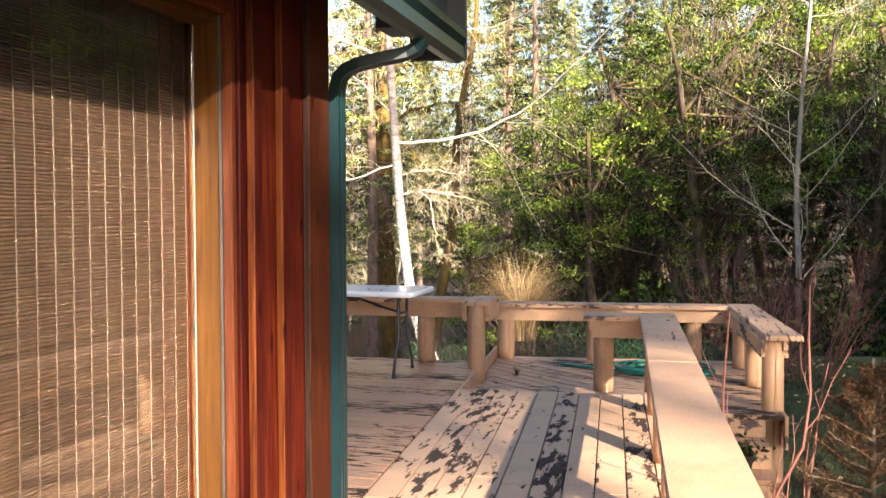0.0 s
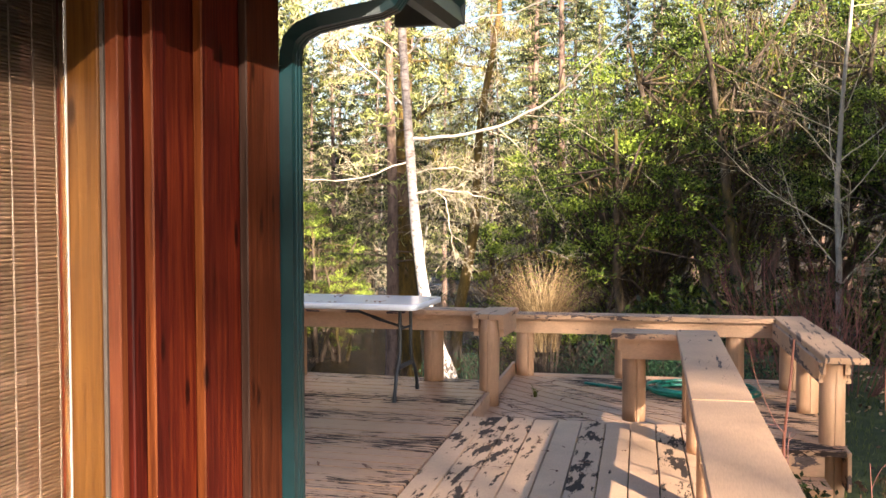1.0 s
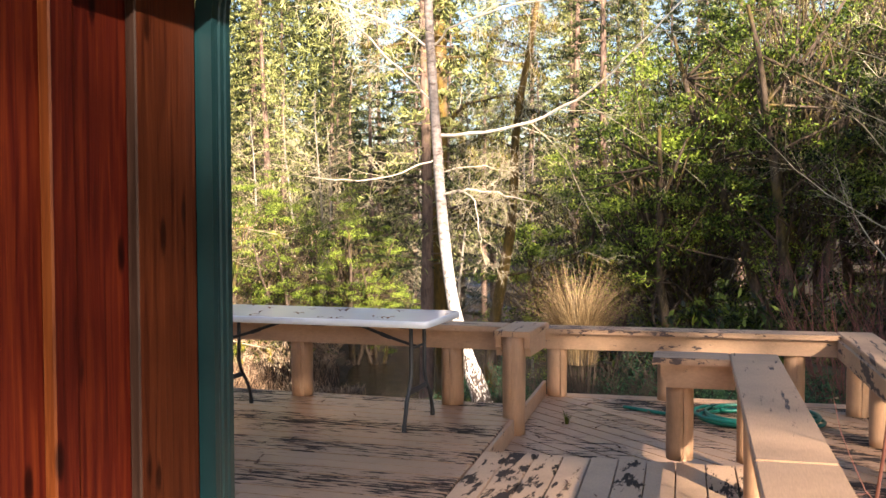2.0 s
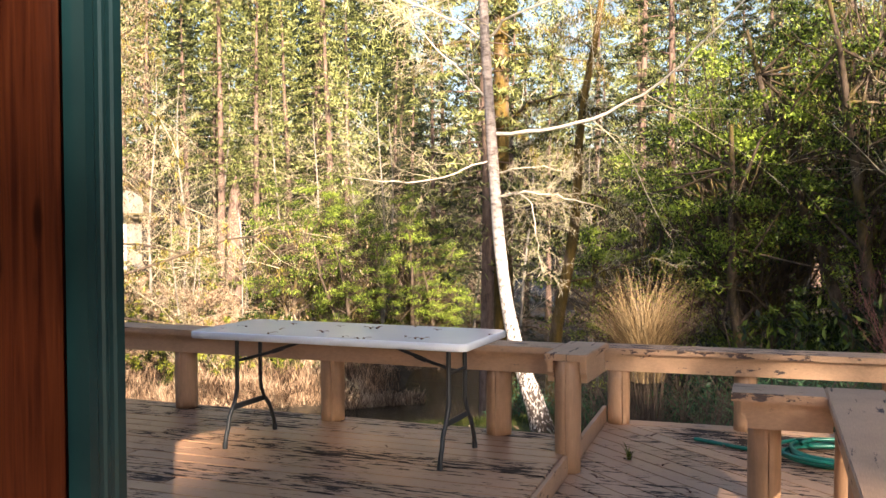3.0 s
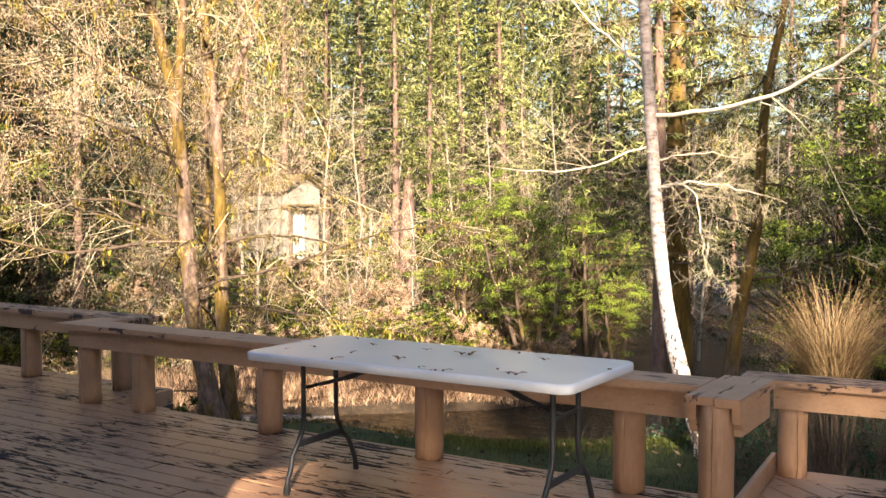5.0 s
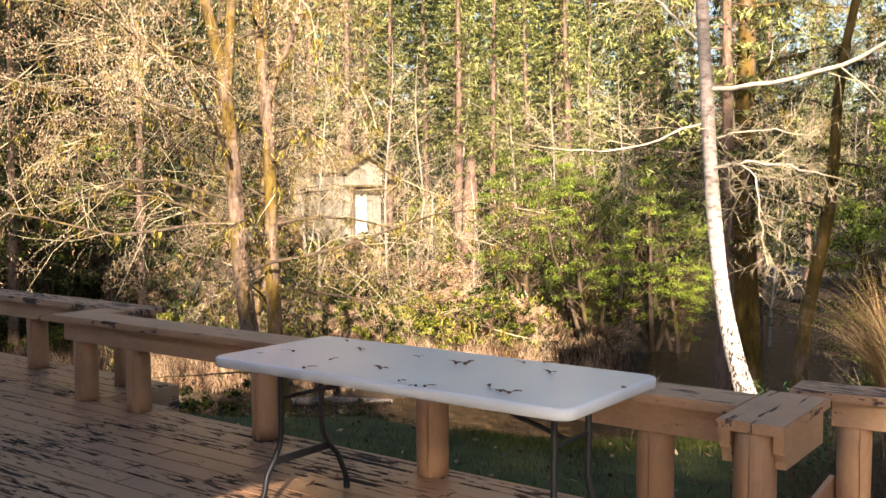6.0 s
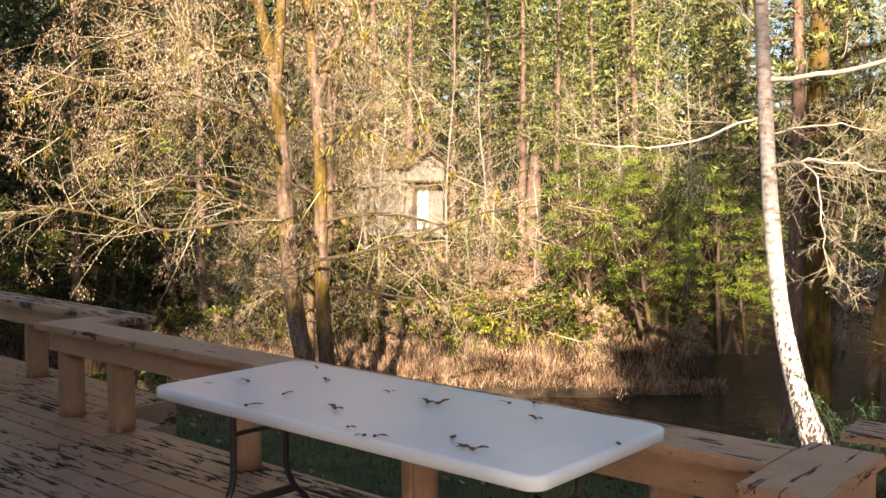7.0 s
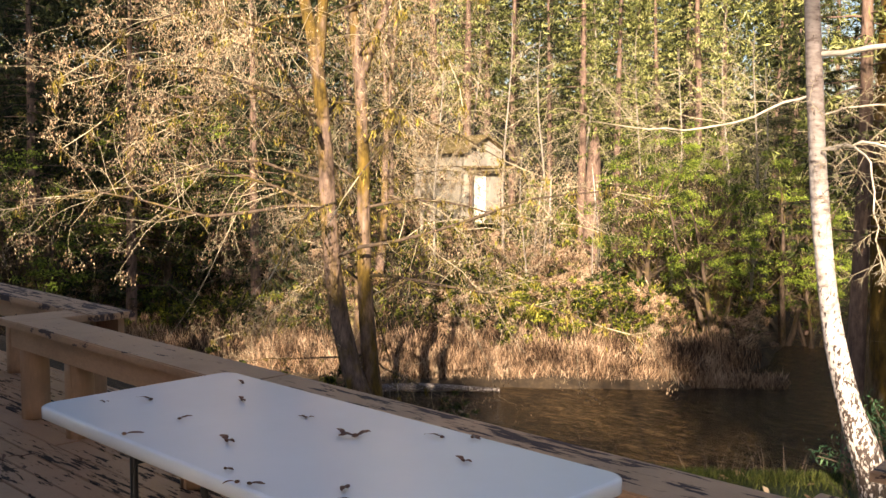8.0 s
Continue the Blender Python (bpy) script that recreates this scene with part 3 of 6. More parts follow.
def notched_beam(p0, p1, z0, z1, thick, mat, parent, m=I4, notch0=False, notch1=False):
    """A beam on edge from p0 to p1 (x, y); its ends may be cut back in a small step below."""
    d = Vector((p1[0] - p0[0], p1[1] - p0[1], 0))
    L = d.length
    d.normalize()
    s = Vector((-d.y, d.x, 0)) * thick / 2
    prof = [(0, z1)]
    prof += [(0, z0 + 0.062), (0.018, z0 + 0.055), (0.03, z0 + 0.03), (0.03, z0)] if notch0 else [(0, z0)]
    prof += [(L - 0.03, z0), (L - 0.03, z0 + 0.03), (L - 0.018, z0 + 0.055), (L, z0 + 0.062)] if notch1 else [(L, z0)]
    prof += [(L, z1)]
    bm = bmesh.new()
    base = Vector((*p0, 0))
    A = [bm.verts.new(m @ (base + d * u + s + Vector((0, 0, z)))) for u, z in prof]
    B = [bm.verts.new(m @ (base + d * u - s + Vector((0, 0, z)))) for u, z in prof]
    bm.faces.new(A), bm.faces.new(B[::-1])
    for i in range(len(prof)):
        j = (i + 1) % len(prof)
        bm.faces.new((A[j], A[i], B[i], B[j]))
    bmesh.ops.recalc_face_normals(bm, faces=bm.faces)
    return part("beam", bm, mat, parent)


def cap_board(points, z1, mat, parent, m=I4, thick=0.040):
    return part("cap", prism(points, z1 - thick, z1, m, bevel=0.006), mat, parent)


CAP, BEAM_TOP, BEAM_LOW = 0.605, 0.565, 0.430
# along the river side of the upper deck
rail_a = thing("railing", "tan painted wooden railing with wide flaking cap on log posts", "railing", kind="structure")
for i, x in enumerate((-3.57, -2.975, -1.755, -0.505, 0.737)):
    log_post(x, 0.74, 0.002, BEAM_LOW - 0.002, rail_a, seed=i)
notched_beam((-3.70, 0.675), (1.150, 0.675), BEAM_LOW, BEAM_TOP, 0.042, M_RAIL_X, rail_a)
notched_beam((-3.70, 0.805), (1.150, 0.805), BEAM_LOW, BEAM_TOP, 0.042, M_RAIL_X, rail_a)
cap_board(((-3.50, 0.605), (-1.21, 0.605), (-1.21, 0.885), (-3.50, 0.885)), CAP, M_CAPS, rail_a)
cap_board(((-1.205, 0.603), (1.150, 0.603), (1.150, 0.887), (-1.205, 0.887)), CAP, M_CAPS, rail_a)
# the arm that stands out towards the house
log_post(1.285, 0.425, LOW, BEAM_TOP - 0.002, rail_a, 0.082, 21)
notched_beam((1.182, 0.375), (1.182, 0.90), BEAM_LOW, BEAM_TOP, 0.040, M_RAIL_Y, rail_a, notch0=True)
notched_beam((1.388, 0.375), (1.388, 0.90), BEAM_LOW, BEAM_TOP, 0.040, M_RAIL_Y, rail_a, notch0=True)
cap_board(((1.155, 0.345), (1.415, 0.345), (1.415, 0.985), (1.155, 0.985)), CAP + 0.002, M_CAPT, rail_a)

# the bay farther left
rail_b = thing("railing", "tan painted wooden railing round the deck bay", "railing", kind="structure")
for i, x in enumerate((-3.78, -4.97, -6.2, -7.5, -8.8)):
    log_post(x, 1.21, 0.002, BEAM_LOW - 0.002, rail_b, seed=40 + i)
notched_beam((-9.0, 1.130), (-3.60, 1.130), BEAM_LOW, BEAM_TOP, 0.042, M_RAIL_X, rail_b)
notched_beam((-9.0, 1.270), (-3.50, 1.270), BEAM_LOW, BEAM_TOP, 0.042, M_RAIL_X, rail_b)
cap_board(((-9.0, 1.055), (-3.44, 1.055), (-3.44, 1.335), (-9.0, 1.335)), CAP, M_CAPS, rail_b)
cap_board(((-3.800, 0.605), (-3.506, 0.605), (-3.506, 1.050), (-3.800, 1.050)), CAP - 0.002, M_RAIL_Y, rail_b)
part("ledge", box(-3.46, -3.10, 0.90, 1.10, -0.10, -0.06), M_RAIL_X, rail_b)

# round the landing
LCAP = 0.462
rail_c = thing("railing", "tan painted wooden railing round the lower landing", "railing", kind="structure")
for i, (a, b) in enumerate(((0.115, 1.915), (1.03, 1.93), (2.02, 1.93), (2.44, 1.60), (2.43, 0.60), (2.42, -0.42))):
    p = R2 @ Vector((a, b, 0))
    log_post(p.x, p.y, LOW if i < 5 else -1.3, LCAP - 0.177 if i < 5 else LCAP - 0.05, rail_c, seed=60 + i)
notched_beam((0.02, 1.850), (2.38, 1.850), LCAP - 0.175, LCAP - 0.04, 0.042, M_RAIL_X, rail_c, R2)
notched_beam((0.02, 1.985), (2.58, 1.985), LCAP - 0.175, LCAP - 0.04, 0.042, M_RAIL_X, rail_c, R2)
cap_board(((-0.18, 1.780), (2.345, 1.780), (2.345, 2.060), (-0.18, 2.060)), LCAP, M_CAPS, rail_c, R2)
notched_beam((2.345, -0.50), (2.345, 1.82), LCAP - 0.175, LCAP - 0.04, 0.042, M_RAIL_Y, rail_c, R2, notch0=True)
notched_beam((2.505, -0.50), (2.505, 1.95), LCAP - 0.175, LCAP - 0.04, 0.042, M_RAIL_Y, rail_c, R2, notch0=True)
cap_board(((2.35, -0.545), (2.62, -0.545), (2.62, 2.060), (2.35, 2.060)), LCAP + 0.002, M_RAIL_Y, rail_c, R2)

# beside the walkway
R2D = R2 @ Matrix.Translation((1.55, -0.45, 0)) @ Matrix.Rotation(radians(-0.72), 4, "Z") @ Matrix.Translation((-1.55, 0.45, 0))
rail_d = thing("railing", "tan painted wooden railing beside the walkway", "railing", kind="structure")
p = R2D @ Vector((1.135, -0.515, 0))
log_post(p.x, p.y, 0.002, BEAM_LOW + 0.02, rail_d, 0.077, 81)
for i, b in enumerate((-0.50, -1.34, -2.64, -3.95, -5.25, -6.5)):
    p = R2D @ Vector((1.535, b, 0))
    log_post(p.x, p.y, 0.002, BEAM_LOW - 0.002, rail_d, seed=82 + i)
notched_beam((1.03, -0.595), (1.44, -0.595), BEAM_LOW + 0.0, BEAM_TOP, 0.038, M_RAIL_X, rail_d, R2D, notch0=True)
notched_beam((1.03, -0.435), (1.60, -0.435), BEAM_LOW + 0.0, BEAM_TOP, 0.038, M_RAIL_X, rail_d, R2D, notch0=True)
cap_board(((0.985, -0.655), (1.412, -0.655), (1.412, -0.375), (0.985, -0.375)), CAP, M_RAIL_X, rail_d, R2D)
notched_beam((1.465, -6.7), (1.465, -0.62), BEAM_LOW, BEAM_TOP, 0.038, M_RAIL_Y, rail_d, R2D)
notched_beam((1.605, -6.7), (1.605, -0.45), BEAM_LOW, BEAM_TOP, 0.038, M_RAIL_Y, rail_d, R2D)
cap_board(((1.415, -2.905), (1.683, -2.905), (1.683, -0.372), (1.415, -0.372)), CAP + 0.001, M_RAIL_Y, rail_d, R2D)
cap_board(((1.415, -6.75), (1.683, -6.75), (1.683, -2.909), (1.415, -2.909)), CAP - 0.001, M_RAIL_Y, rail_d, R2D)

# ---- house ----
WALL = 1.545
house = thing("house", "cabin with red stained cedar board and batten wall", "house", kind="structure")
WIN_Y1, WIN_Y0, WIN_Z0, WIN_Z1 = -4.93, -7.6, 0.24, 2.10
GLASS = 1.392      # the pane sits deep in its opening
part("wall", box(-8.0, WALL - 0.025, -4.10, -4.00, -1.3, 2.9), M_CEDAR, house)
for n_, y0, y1, z0, z1 in (("wall", WIN_Y1, -4.10, -1.3, 2.9), ("wall", -14.0, WIN_Y0, -1.3, 2.9), ("wall", WIN_Y0, WIN_Y1, -1.3, WIN_Z0), ("wall", WIN_Y0, WIN_Y1, WIN_Z1, 2.9)):
    part(n_, box(WALL - 0.20, WALL - 0.022, y0, y1, z0, z1, bevel=0), M_CEDAR, house)
# the M_DARK room surfaces have the unlit room's darkness put into the colour
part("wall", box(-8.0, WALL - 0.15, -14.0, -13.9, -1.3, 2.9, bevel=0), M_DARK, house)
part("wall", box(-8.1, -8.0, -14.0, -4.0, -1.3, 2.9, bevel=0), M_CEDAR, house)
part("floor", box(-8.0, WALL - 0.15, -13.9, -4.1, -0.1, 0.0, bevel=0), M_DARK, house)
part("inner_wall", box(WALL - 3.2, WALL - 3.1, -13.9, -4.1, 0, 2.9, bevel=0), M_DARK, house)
# siding: wide boards with battens over the joints
M_CORNER = cedar("pale worn cedar", (0.021, 0.0042, 0.0018), (0.052, 0.0130, 0.0048), (0.098, 0.033, 0.0125), 0.45)
# worn batten edge, its sunlit brightness put into a lighter colour
M_WORN_LIT = cedar("worn sunlit cedar edge", (0.028, 0.0055, 0.002), (0.090, 0.024, 0.0065), (0.165, 0.056, 0.016))
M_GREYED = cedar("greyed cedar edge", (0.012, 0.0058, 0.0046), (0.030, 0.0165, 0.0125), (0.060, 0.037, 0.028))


def worn_lit_edge(ob, mat):
    """Gives the narrow edge facing along the wall its own weathered or lit-toned wood."""
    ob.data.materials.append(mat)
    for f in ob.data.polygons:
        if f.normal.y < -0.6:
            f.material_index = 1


edges = [-4.02, -4.30, -4.565, -4.83]
for y1, y0 in zip(edges, edges[1:] + [-4.905]):
    part("siding_board", box(WALL - 0.021, WALL, y0 + 0.003, y1 - 0.003, 0.02, 2.52), M_CEDAR, house)
for yb in (-4.560, -4.815):
    worn_lit_edge(part("batten", box(WALL + 0.001, WALL + 0.031, yb - 0.036, yb + 0.036, 0.02, 2.50, bevel=0.004), M_CEDAR, house), M_WORN_LIT)
worn_lit_edge(part("corner_board", box(WALL + 0.001, WALL + 0.030, -4.318, -4.078, 0.02, 2.52, bevel=0.004), M_CORNER, house), M_GREYED)
yb = -7.9
while yb > -13.8:
    part("siding_board", box(WALL - 0.021, WALL, yb - 0.267, yb, 0.02, 2.52), M_CEDAR, house)
    part("batten", box(WALL + 0.001, WALL + 0.027, yb - 0.30, yb - 0.235, 0.02, 2.50, bevel=0.003), M_BATTEN, house)
    yb -= 0.27
yb = 1.2
while yb > -8.0:
    part("siding_board", box(yb - 0.267, yb, -4.001, -3.98, 0.02, 2.52), M_CEDAR, house)
    part("batten", box(yb - 0.03, yb + 0.03, -3.979, -3.955, 0.02, 2.50, bevel=0.003), M_BATTEN, house)
    yb -= 0.27
# window with wide trim
win = thing("window_1", "large picture window with honey coloured cedar trim", "window", kind="structure")
part("jamb", box(1.372, 1.487, -4.955, -4.905, 0.20, 2.115, bevel=0.003), M_TRIM, win)
part("jamb", box(1.372, 1.487, WIN_Y0 - 0.03, WIN_Y0 + 0.02, 0.20, 2.115, bevel=0.003), M_TRIM, win)
part("head_jamb", box(1.374, 1.486, WIN_Y0 + 0.021, -4.957, 2.057, 2.112, bevel=0.003), M_TRIM, win)
part("sill", box(1.374, 1.60, WIN_Y0 + 0.021, -4.957, 0.225, 0.285, bevel=0.004), M_BATTEN, win)
part("sealant", box(1.4875, 1.4985, -4.947, -4.905, 0.20, 2.12, bevel=0), speckled("grey brown sealant", (0.016, 0.011, 0.009), (0.030, 0.022, 0.018), 12, 0.7, strength=0.1), win)
part("casing", box(1.499, 1.536, -4.943, -4.912, 0.20, 2.22, bevel=0.003), M_CASING, win)
part("head_casing", box(1.499, 1.536, WIN_Y0 - 0.03, -4.945, 2.085, 2.22, bevel=0.003), M_BATTEN, win)
part("drip_cap", box(1.499, 1.575, WIN_Y0 - 0.03, -4.90, 2.222, 2.25, bevel=0.003), M_BATTEN, win)
part("bead", box(GLASS + 0.004, GLASS + 0.009, -4.9610, -4.9570, 0.287, 2.054, bevel=0.001), speckled("pale glazing bead", (0.11, 0.10, 0.09), (0.17, 0.16, 0.15), 6, 0.5, strength=0.05), win)


def glass_mat():
    m, ns, ls, bs = material("window glass")
    bs.inputs["Base Color"].default_value = (0.96, 0.97, 0.96, 1)
    bs.inputs["Roughness"].default_value = 0.015
    bs.inputs["Transmission Weight"].default_value = 1.0
    bs.inputs["IOR"].default_value = 1.5
    w = node(ns, "ShaderNodeTexNoise", Scale=1.3, Detail=1.0)
    ls.new(mapped(ns, ls, (1, 1, 1), "World"), w.inputs["Vector"])
    bump(ns, ls, bs, w.outputs["Fac"], 0.05, 0.01)
    return m


pane = part("pane", box(GLASS - 0.003, GLASS + 0.003, WIN_Y0 + 0.021, -4.957, 0.286, 2.056, bevel=0), glass_mat(), win)
pane.visible_shadow = False

# woven shade behind the glass
blind = thing("window_blind", "woven bamboo roller shade with white cords behind the window", "blind", at=(1.350, -6.35, 0.3))


def bamboo_mat():
    m, ns, ls, bs = material("woven bamboo")
    ge = ns.new("ShaderNodeNewGeometry")
    n1 = node(ns, "ShaderNodeTexNoise", Scale=2.0, Detail=4.0)
    ls.new(mapped(ns, ls, (1, 0.6, 3), "World"), n1.inputs["Vector"])
    f = math_node(ns, ls, "ADD", math_node(ns, ls, "MULTIPLY", ge.outputs["Random Per Island"], 0.5), math_node(ns, ls, "MULTIPLY", n1.outputs["Fac"], 0.35))
    ls.new(ramp(ns, ls, f, ((0.1, (0.028, 0.0138, 0.0070)), (0.5, (0.038, 0.0198, 0.0102)), (0.9, (0.049, 0.0275, 0.0152)))).outputs["Color"], bs.inputs["Base Color"])
    bs.inputs["Roughness"].default_value = 0.5
    return m


M_BAMBOO = bamboo_mat()
g = np.random.default_rng(3)
V, F, z = [], [], 0.27
while z < 2.12:
    h = g.uniform(0.0065, 0.0115)
    k = len(V)
    xo = 1.348 + g.uniform(-0.0012, 0.0012)
    V += [(xo, WIN_Y0 - 0.02, z), (xo, -4.92, z), (xo, -4.92, z + h), (xo, WIN_Y0 - 0.02, z + h),
          (xo - 0.003, WIN_Y0 - 0.02, z), (xo - 0.003, -4.92, z), (xo - 0.003, -4.92, z + h), (xo - 0.003, WIN_Y0 - 0.02, z + h)]
    F += [(k, k + 1, k + 2, k + 3), (k + 5, k + 4, k + 7, k + 6), (k + 3, k + 2, k + 6, k + 7), (k + 1, k, k + 4, k + 5)]
    z += h + g.uniform(0.0008, 0.0018)
slats = mesh_part("slats", quick_mesh("slats", np.array(V) - np.array((1.350, -6.35, 0.3)), F), M_BAMBOO, blind)
slats["kind"] = "stuff"
M_CORD = speckled("pale cord", (0.040, 0.0240, 0.0160), (0.053, 0.034, 0.0245), 30, 0.8, strength=0.1)
yc = -4.945
while yc > WIN_Y0:
    tb = Tubes()
    zz = np.arange(-0.03, 1.82, 0.0125)
    tb.add(np.c_[np.full(len(zz), 0.0022), np.full(len(zz), yc + 6.35) + 0.0025 * np.sin(zz * 500), zz], 0.0030, 4)
    mesh_part("cord", tb.mesh("cord"), M_CORD, blind)
    yc -= 0.0825

# eave, gutter, downspout
roof = thing("roof", "dark roof edge with gutter over the wall", "roof", kind="structure")
part("soffit", box(WALL - 0.02, 1.86, -14.0, -3.22, 2.52, 2.545), M_SLATE, roof)
part("fascia", box(1.862, 1.90, -14.0, -3.235, 2.24, 2.56), M_SLATE, roof)
part("barge_board", box(1.70, 1.995, -3.232, -3.195, 2.175, 2.62), M_SLATE, roof)
part("barge_board", box(-8.2, 1.695, -3.232, -3.195, 2.56, 2.95), M_SLATE, roof)
part("rafter_tail", box(1.60, 1.695, -3.50, -3.235, 2.30, 2.515), M_SLATE, roof)
bm = bmesh.new()
for (xa, za), (xb, zb) in (((-8.4, 4.6), (2.03, 2.585)),):
    vs = [bm.verts.new(p) for p in ((xa, -14.2, za), (xb, -14.2, zb), (xb, -3.15, zb), (xa, -3.15, za),
                                    (xa, -14.2, za + 0.06), (xb, -14.2, zb + 0.06), (xb, -3.15, zb + 0.06), (xa, -3.15, za + 0.06))]
    for f in ((3, 2, 1, 0), (4, 5, 6, 7), (0, 1, 5, 4), (1, 2, 6, 5), (2, 3, 7, 6), (3, 0, 4, 7)):
        bm.faces.new([vs[i] for i in f])
part("roof_deck", bm, speckled("dark shingle", (0.02, 0.02, 0.02), (0.07, 0.065, 0.06), 12, 0.9), roof)
gut = thing("gutter", "dark green metal roof gutter along the eave", "gutter", kind="structure")
bm = bmesh.new()
prof = ((1.903, 2.30), (1.903, 2.160), (1.955, 2.152), (1.995, 2.172), (1.985, 2.235), (2.005, 2.27), (2.005, 2.305), (1.998, 2.305), (1.998, 2.275), (1.978, 2.238), (1.985, 2.178), (1.952, 2.160), (1.911, 2.167), (1.911, 2.30))
A = [bm.verts.new((x, -3.236, z)) for x, z in prof]
B = [bm.verts.new((x, -14.0, z)) for x, z in prof]
for i in range(len(prof)):
    j = (i + 1) % len(prof)
    bm.faces.new((A[i], A[j], B[j], B[i]))
bm.faces.new(A[::-1]), bm.faces.new(B)
bmesh.ops.recalc_face_normals(bm, faces=bm.faces)
part("trough", bm, M_GREEN, gut)


def spout_path(pts, w, d, mat, parent, name):
    """A ribbed square pipe along a line of points."""
    P = np.array(pts, dtype=float)
    T = np.gradient(P, axis=0)
    T /= np.linalg.norm(T, axis=1)[:, None]
    out = [(-1, -1), (-0.55, -1), (-0.42, -0.86), (-0.2, -0.86), (-0.08, -1), (0.08, -1), (0.2, -0.86), (0.42, -0.86), (0.55, -1), (1, -1),
           (1, -0.5), (0.87, -0.36), (0.87, -0.12), (1, 0), (1, 0.2), (0.87, 0.32), (0.87, 0.6), (1, 0.72), (1, 1), (-1, 1)]
    bm = bmesh.new()
    rings = []
    for p, t in zip(P, T):
        side = np.array((0.0, 1.0, 0.0)) - t * t[1]
        side /= np.linalg.norm(side)
        nrm = np.cross(t, side)
        rings.append([bm.verts.new(p + side * u * w / 2 + nrm * v * d / 2) for u, v in out])
    for a, b in zip(rings, rings[1:]):
        for i in range(len(out)):
            j = (i + 1) % len(out)
            bm.faces.new((a[i], a[j], b[j], b[i]))
    bm.faces.new(rings[0]), bm.faces.new(rings[-1][::-1])
    bmesh.ops.recalc_face_normals(bm, faces=bm.faces)
    return part(name, bm, mat, parent)


spout = thing("downspout", "dark green ribbed metal downspout at the house corner", "downspout", kind="structure")
SX, SY = 1.591, -4.022
down = [(SX, SY, z) for z in (0.10, 0.5, 1.0, 1.5, 1.90)]
spout_path(down, 0.090, 0.046, M_GREEN, spout, "pipe")
bend = [(SX, SY, 1.90), (SX + 0.002, SY, 1.945), (SX + 0.012, SY, 1.985), (SX + 0.04, SY + 0.01, 2.02), (SX + 0.09, SY + 0.02, 2.045), (1.79, SY + 0.06, 2.075), (1.88, SY + 0.09, 2.095),
        (1.925, SY + 0.10, 2.115), (1.948, SY + 0.10, 2.145), (1.952, SY + 0.10, 2.19), (1.952, SY + 0.10, 2.30)]
spout_path(bend, 0.084, 0.048, M_GREEN, spout, "elbow")
spout_path([(SX, SY, 0.11), (SX + 0.004, SY + 0.0, 0.085), (SX + 0.05, SY, 0.055), (SX + 0.16, SY, 0.04)], 0.094, 0.050, M_GREEN, spout, "foot")

# ---- folding table ----
M_PLASTIC = speckled("white moulded plastic", (0.71, 0.78, 0.88), (0.80, 0.86, 0.95), 2.2, 0.16, strength=0.05, dist=0.002)
M_STEEL = speckled("dark grey powder coated steel", (0.016, 0.019, 0.024), (0.028, 0.033, 0.040), 20, 0.5, strength=0.1)
table = thing("folding_table", "white plastic folding table with grey steel legs on the deck", "table")


def rounded_rect(hx, hy, r, n=8):
    pts = []
    for cx, cy, a0 in ((hx - r, hy - r, 0), (-hx + r, hy - r, 90), (-hx + r, -hy + r, 180), (hx - r, -hy + r, 270)):
        pts += [(cx + r * math.cos(radians(a0 + 90 * k / n)), cy + r * math.sin(radians(a0 + 90 * k / n))) for k in range(n + 1)]
    return pts


bm = bmesh.new()
levels = ((0.740, -0.012), (0.7375, -0.004), (0.733, 0.0), (0.700, 0.0), (0.695, -0.006), (0.695, -0.03), (0.712, -0.034))
rings = []
for z, d in levels:
    rings.append([bm.verts.new((x, y, z)) for x, y in rounded_rect(0.915 + d, 0.380 + d, 0.058 + d * 0.5)])
n = len(rings[0])
for a, b in zip(rings, rings[1:]):
    for i in range(n):
        f = bm.faces.new((a[(i + 1) % n], a[i], b[i], b[(i + 1) % n]))
        f.smooth = True
bm.faces.new(rings[0]), bm.faces.new(rings[-1][::-1])
bmesh.ops.recalc_face_normals(bm, faces=bm.faces)
part("tabletop", bm, M_PLASTIC, table)
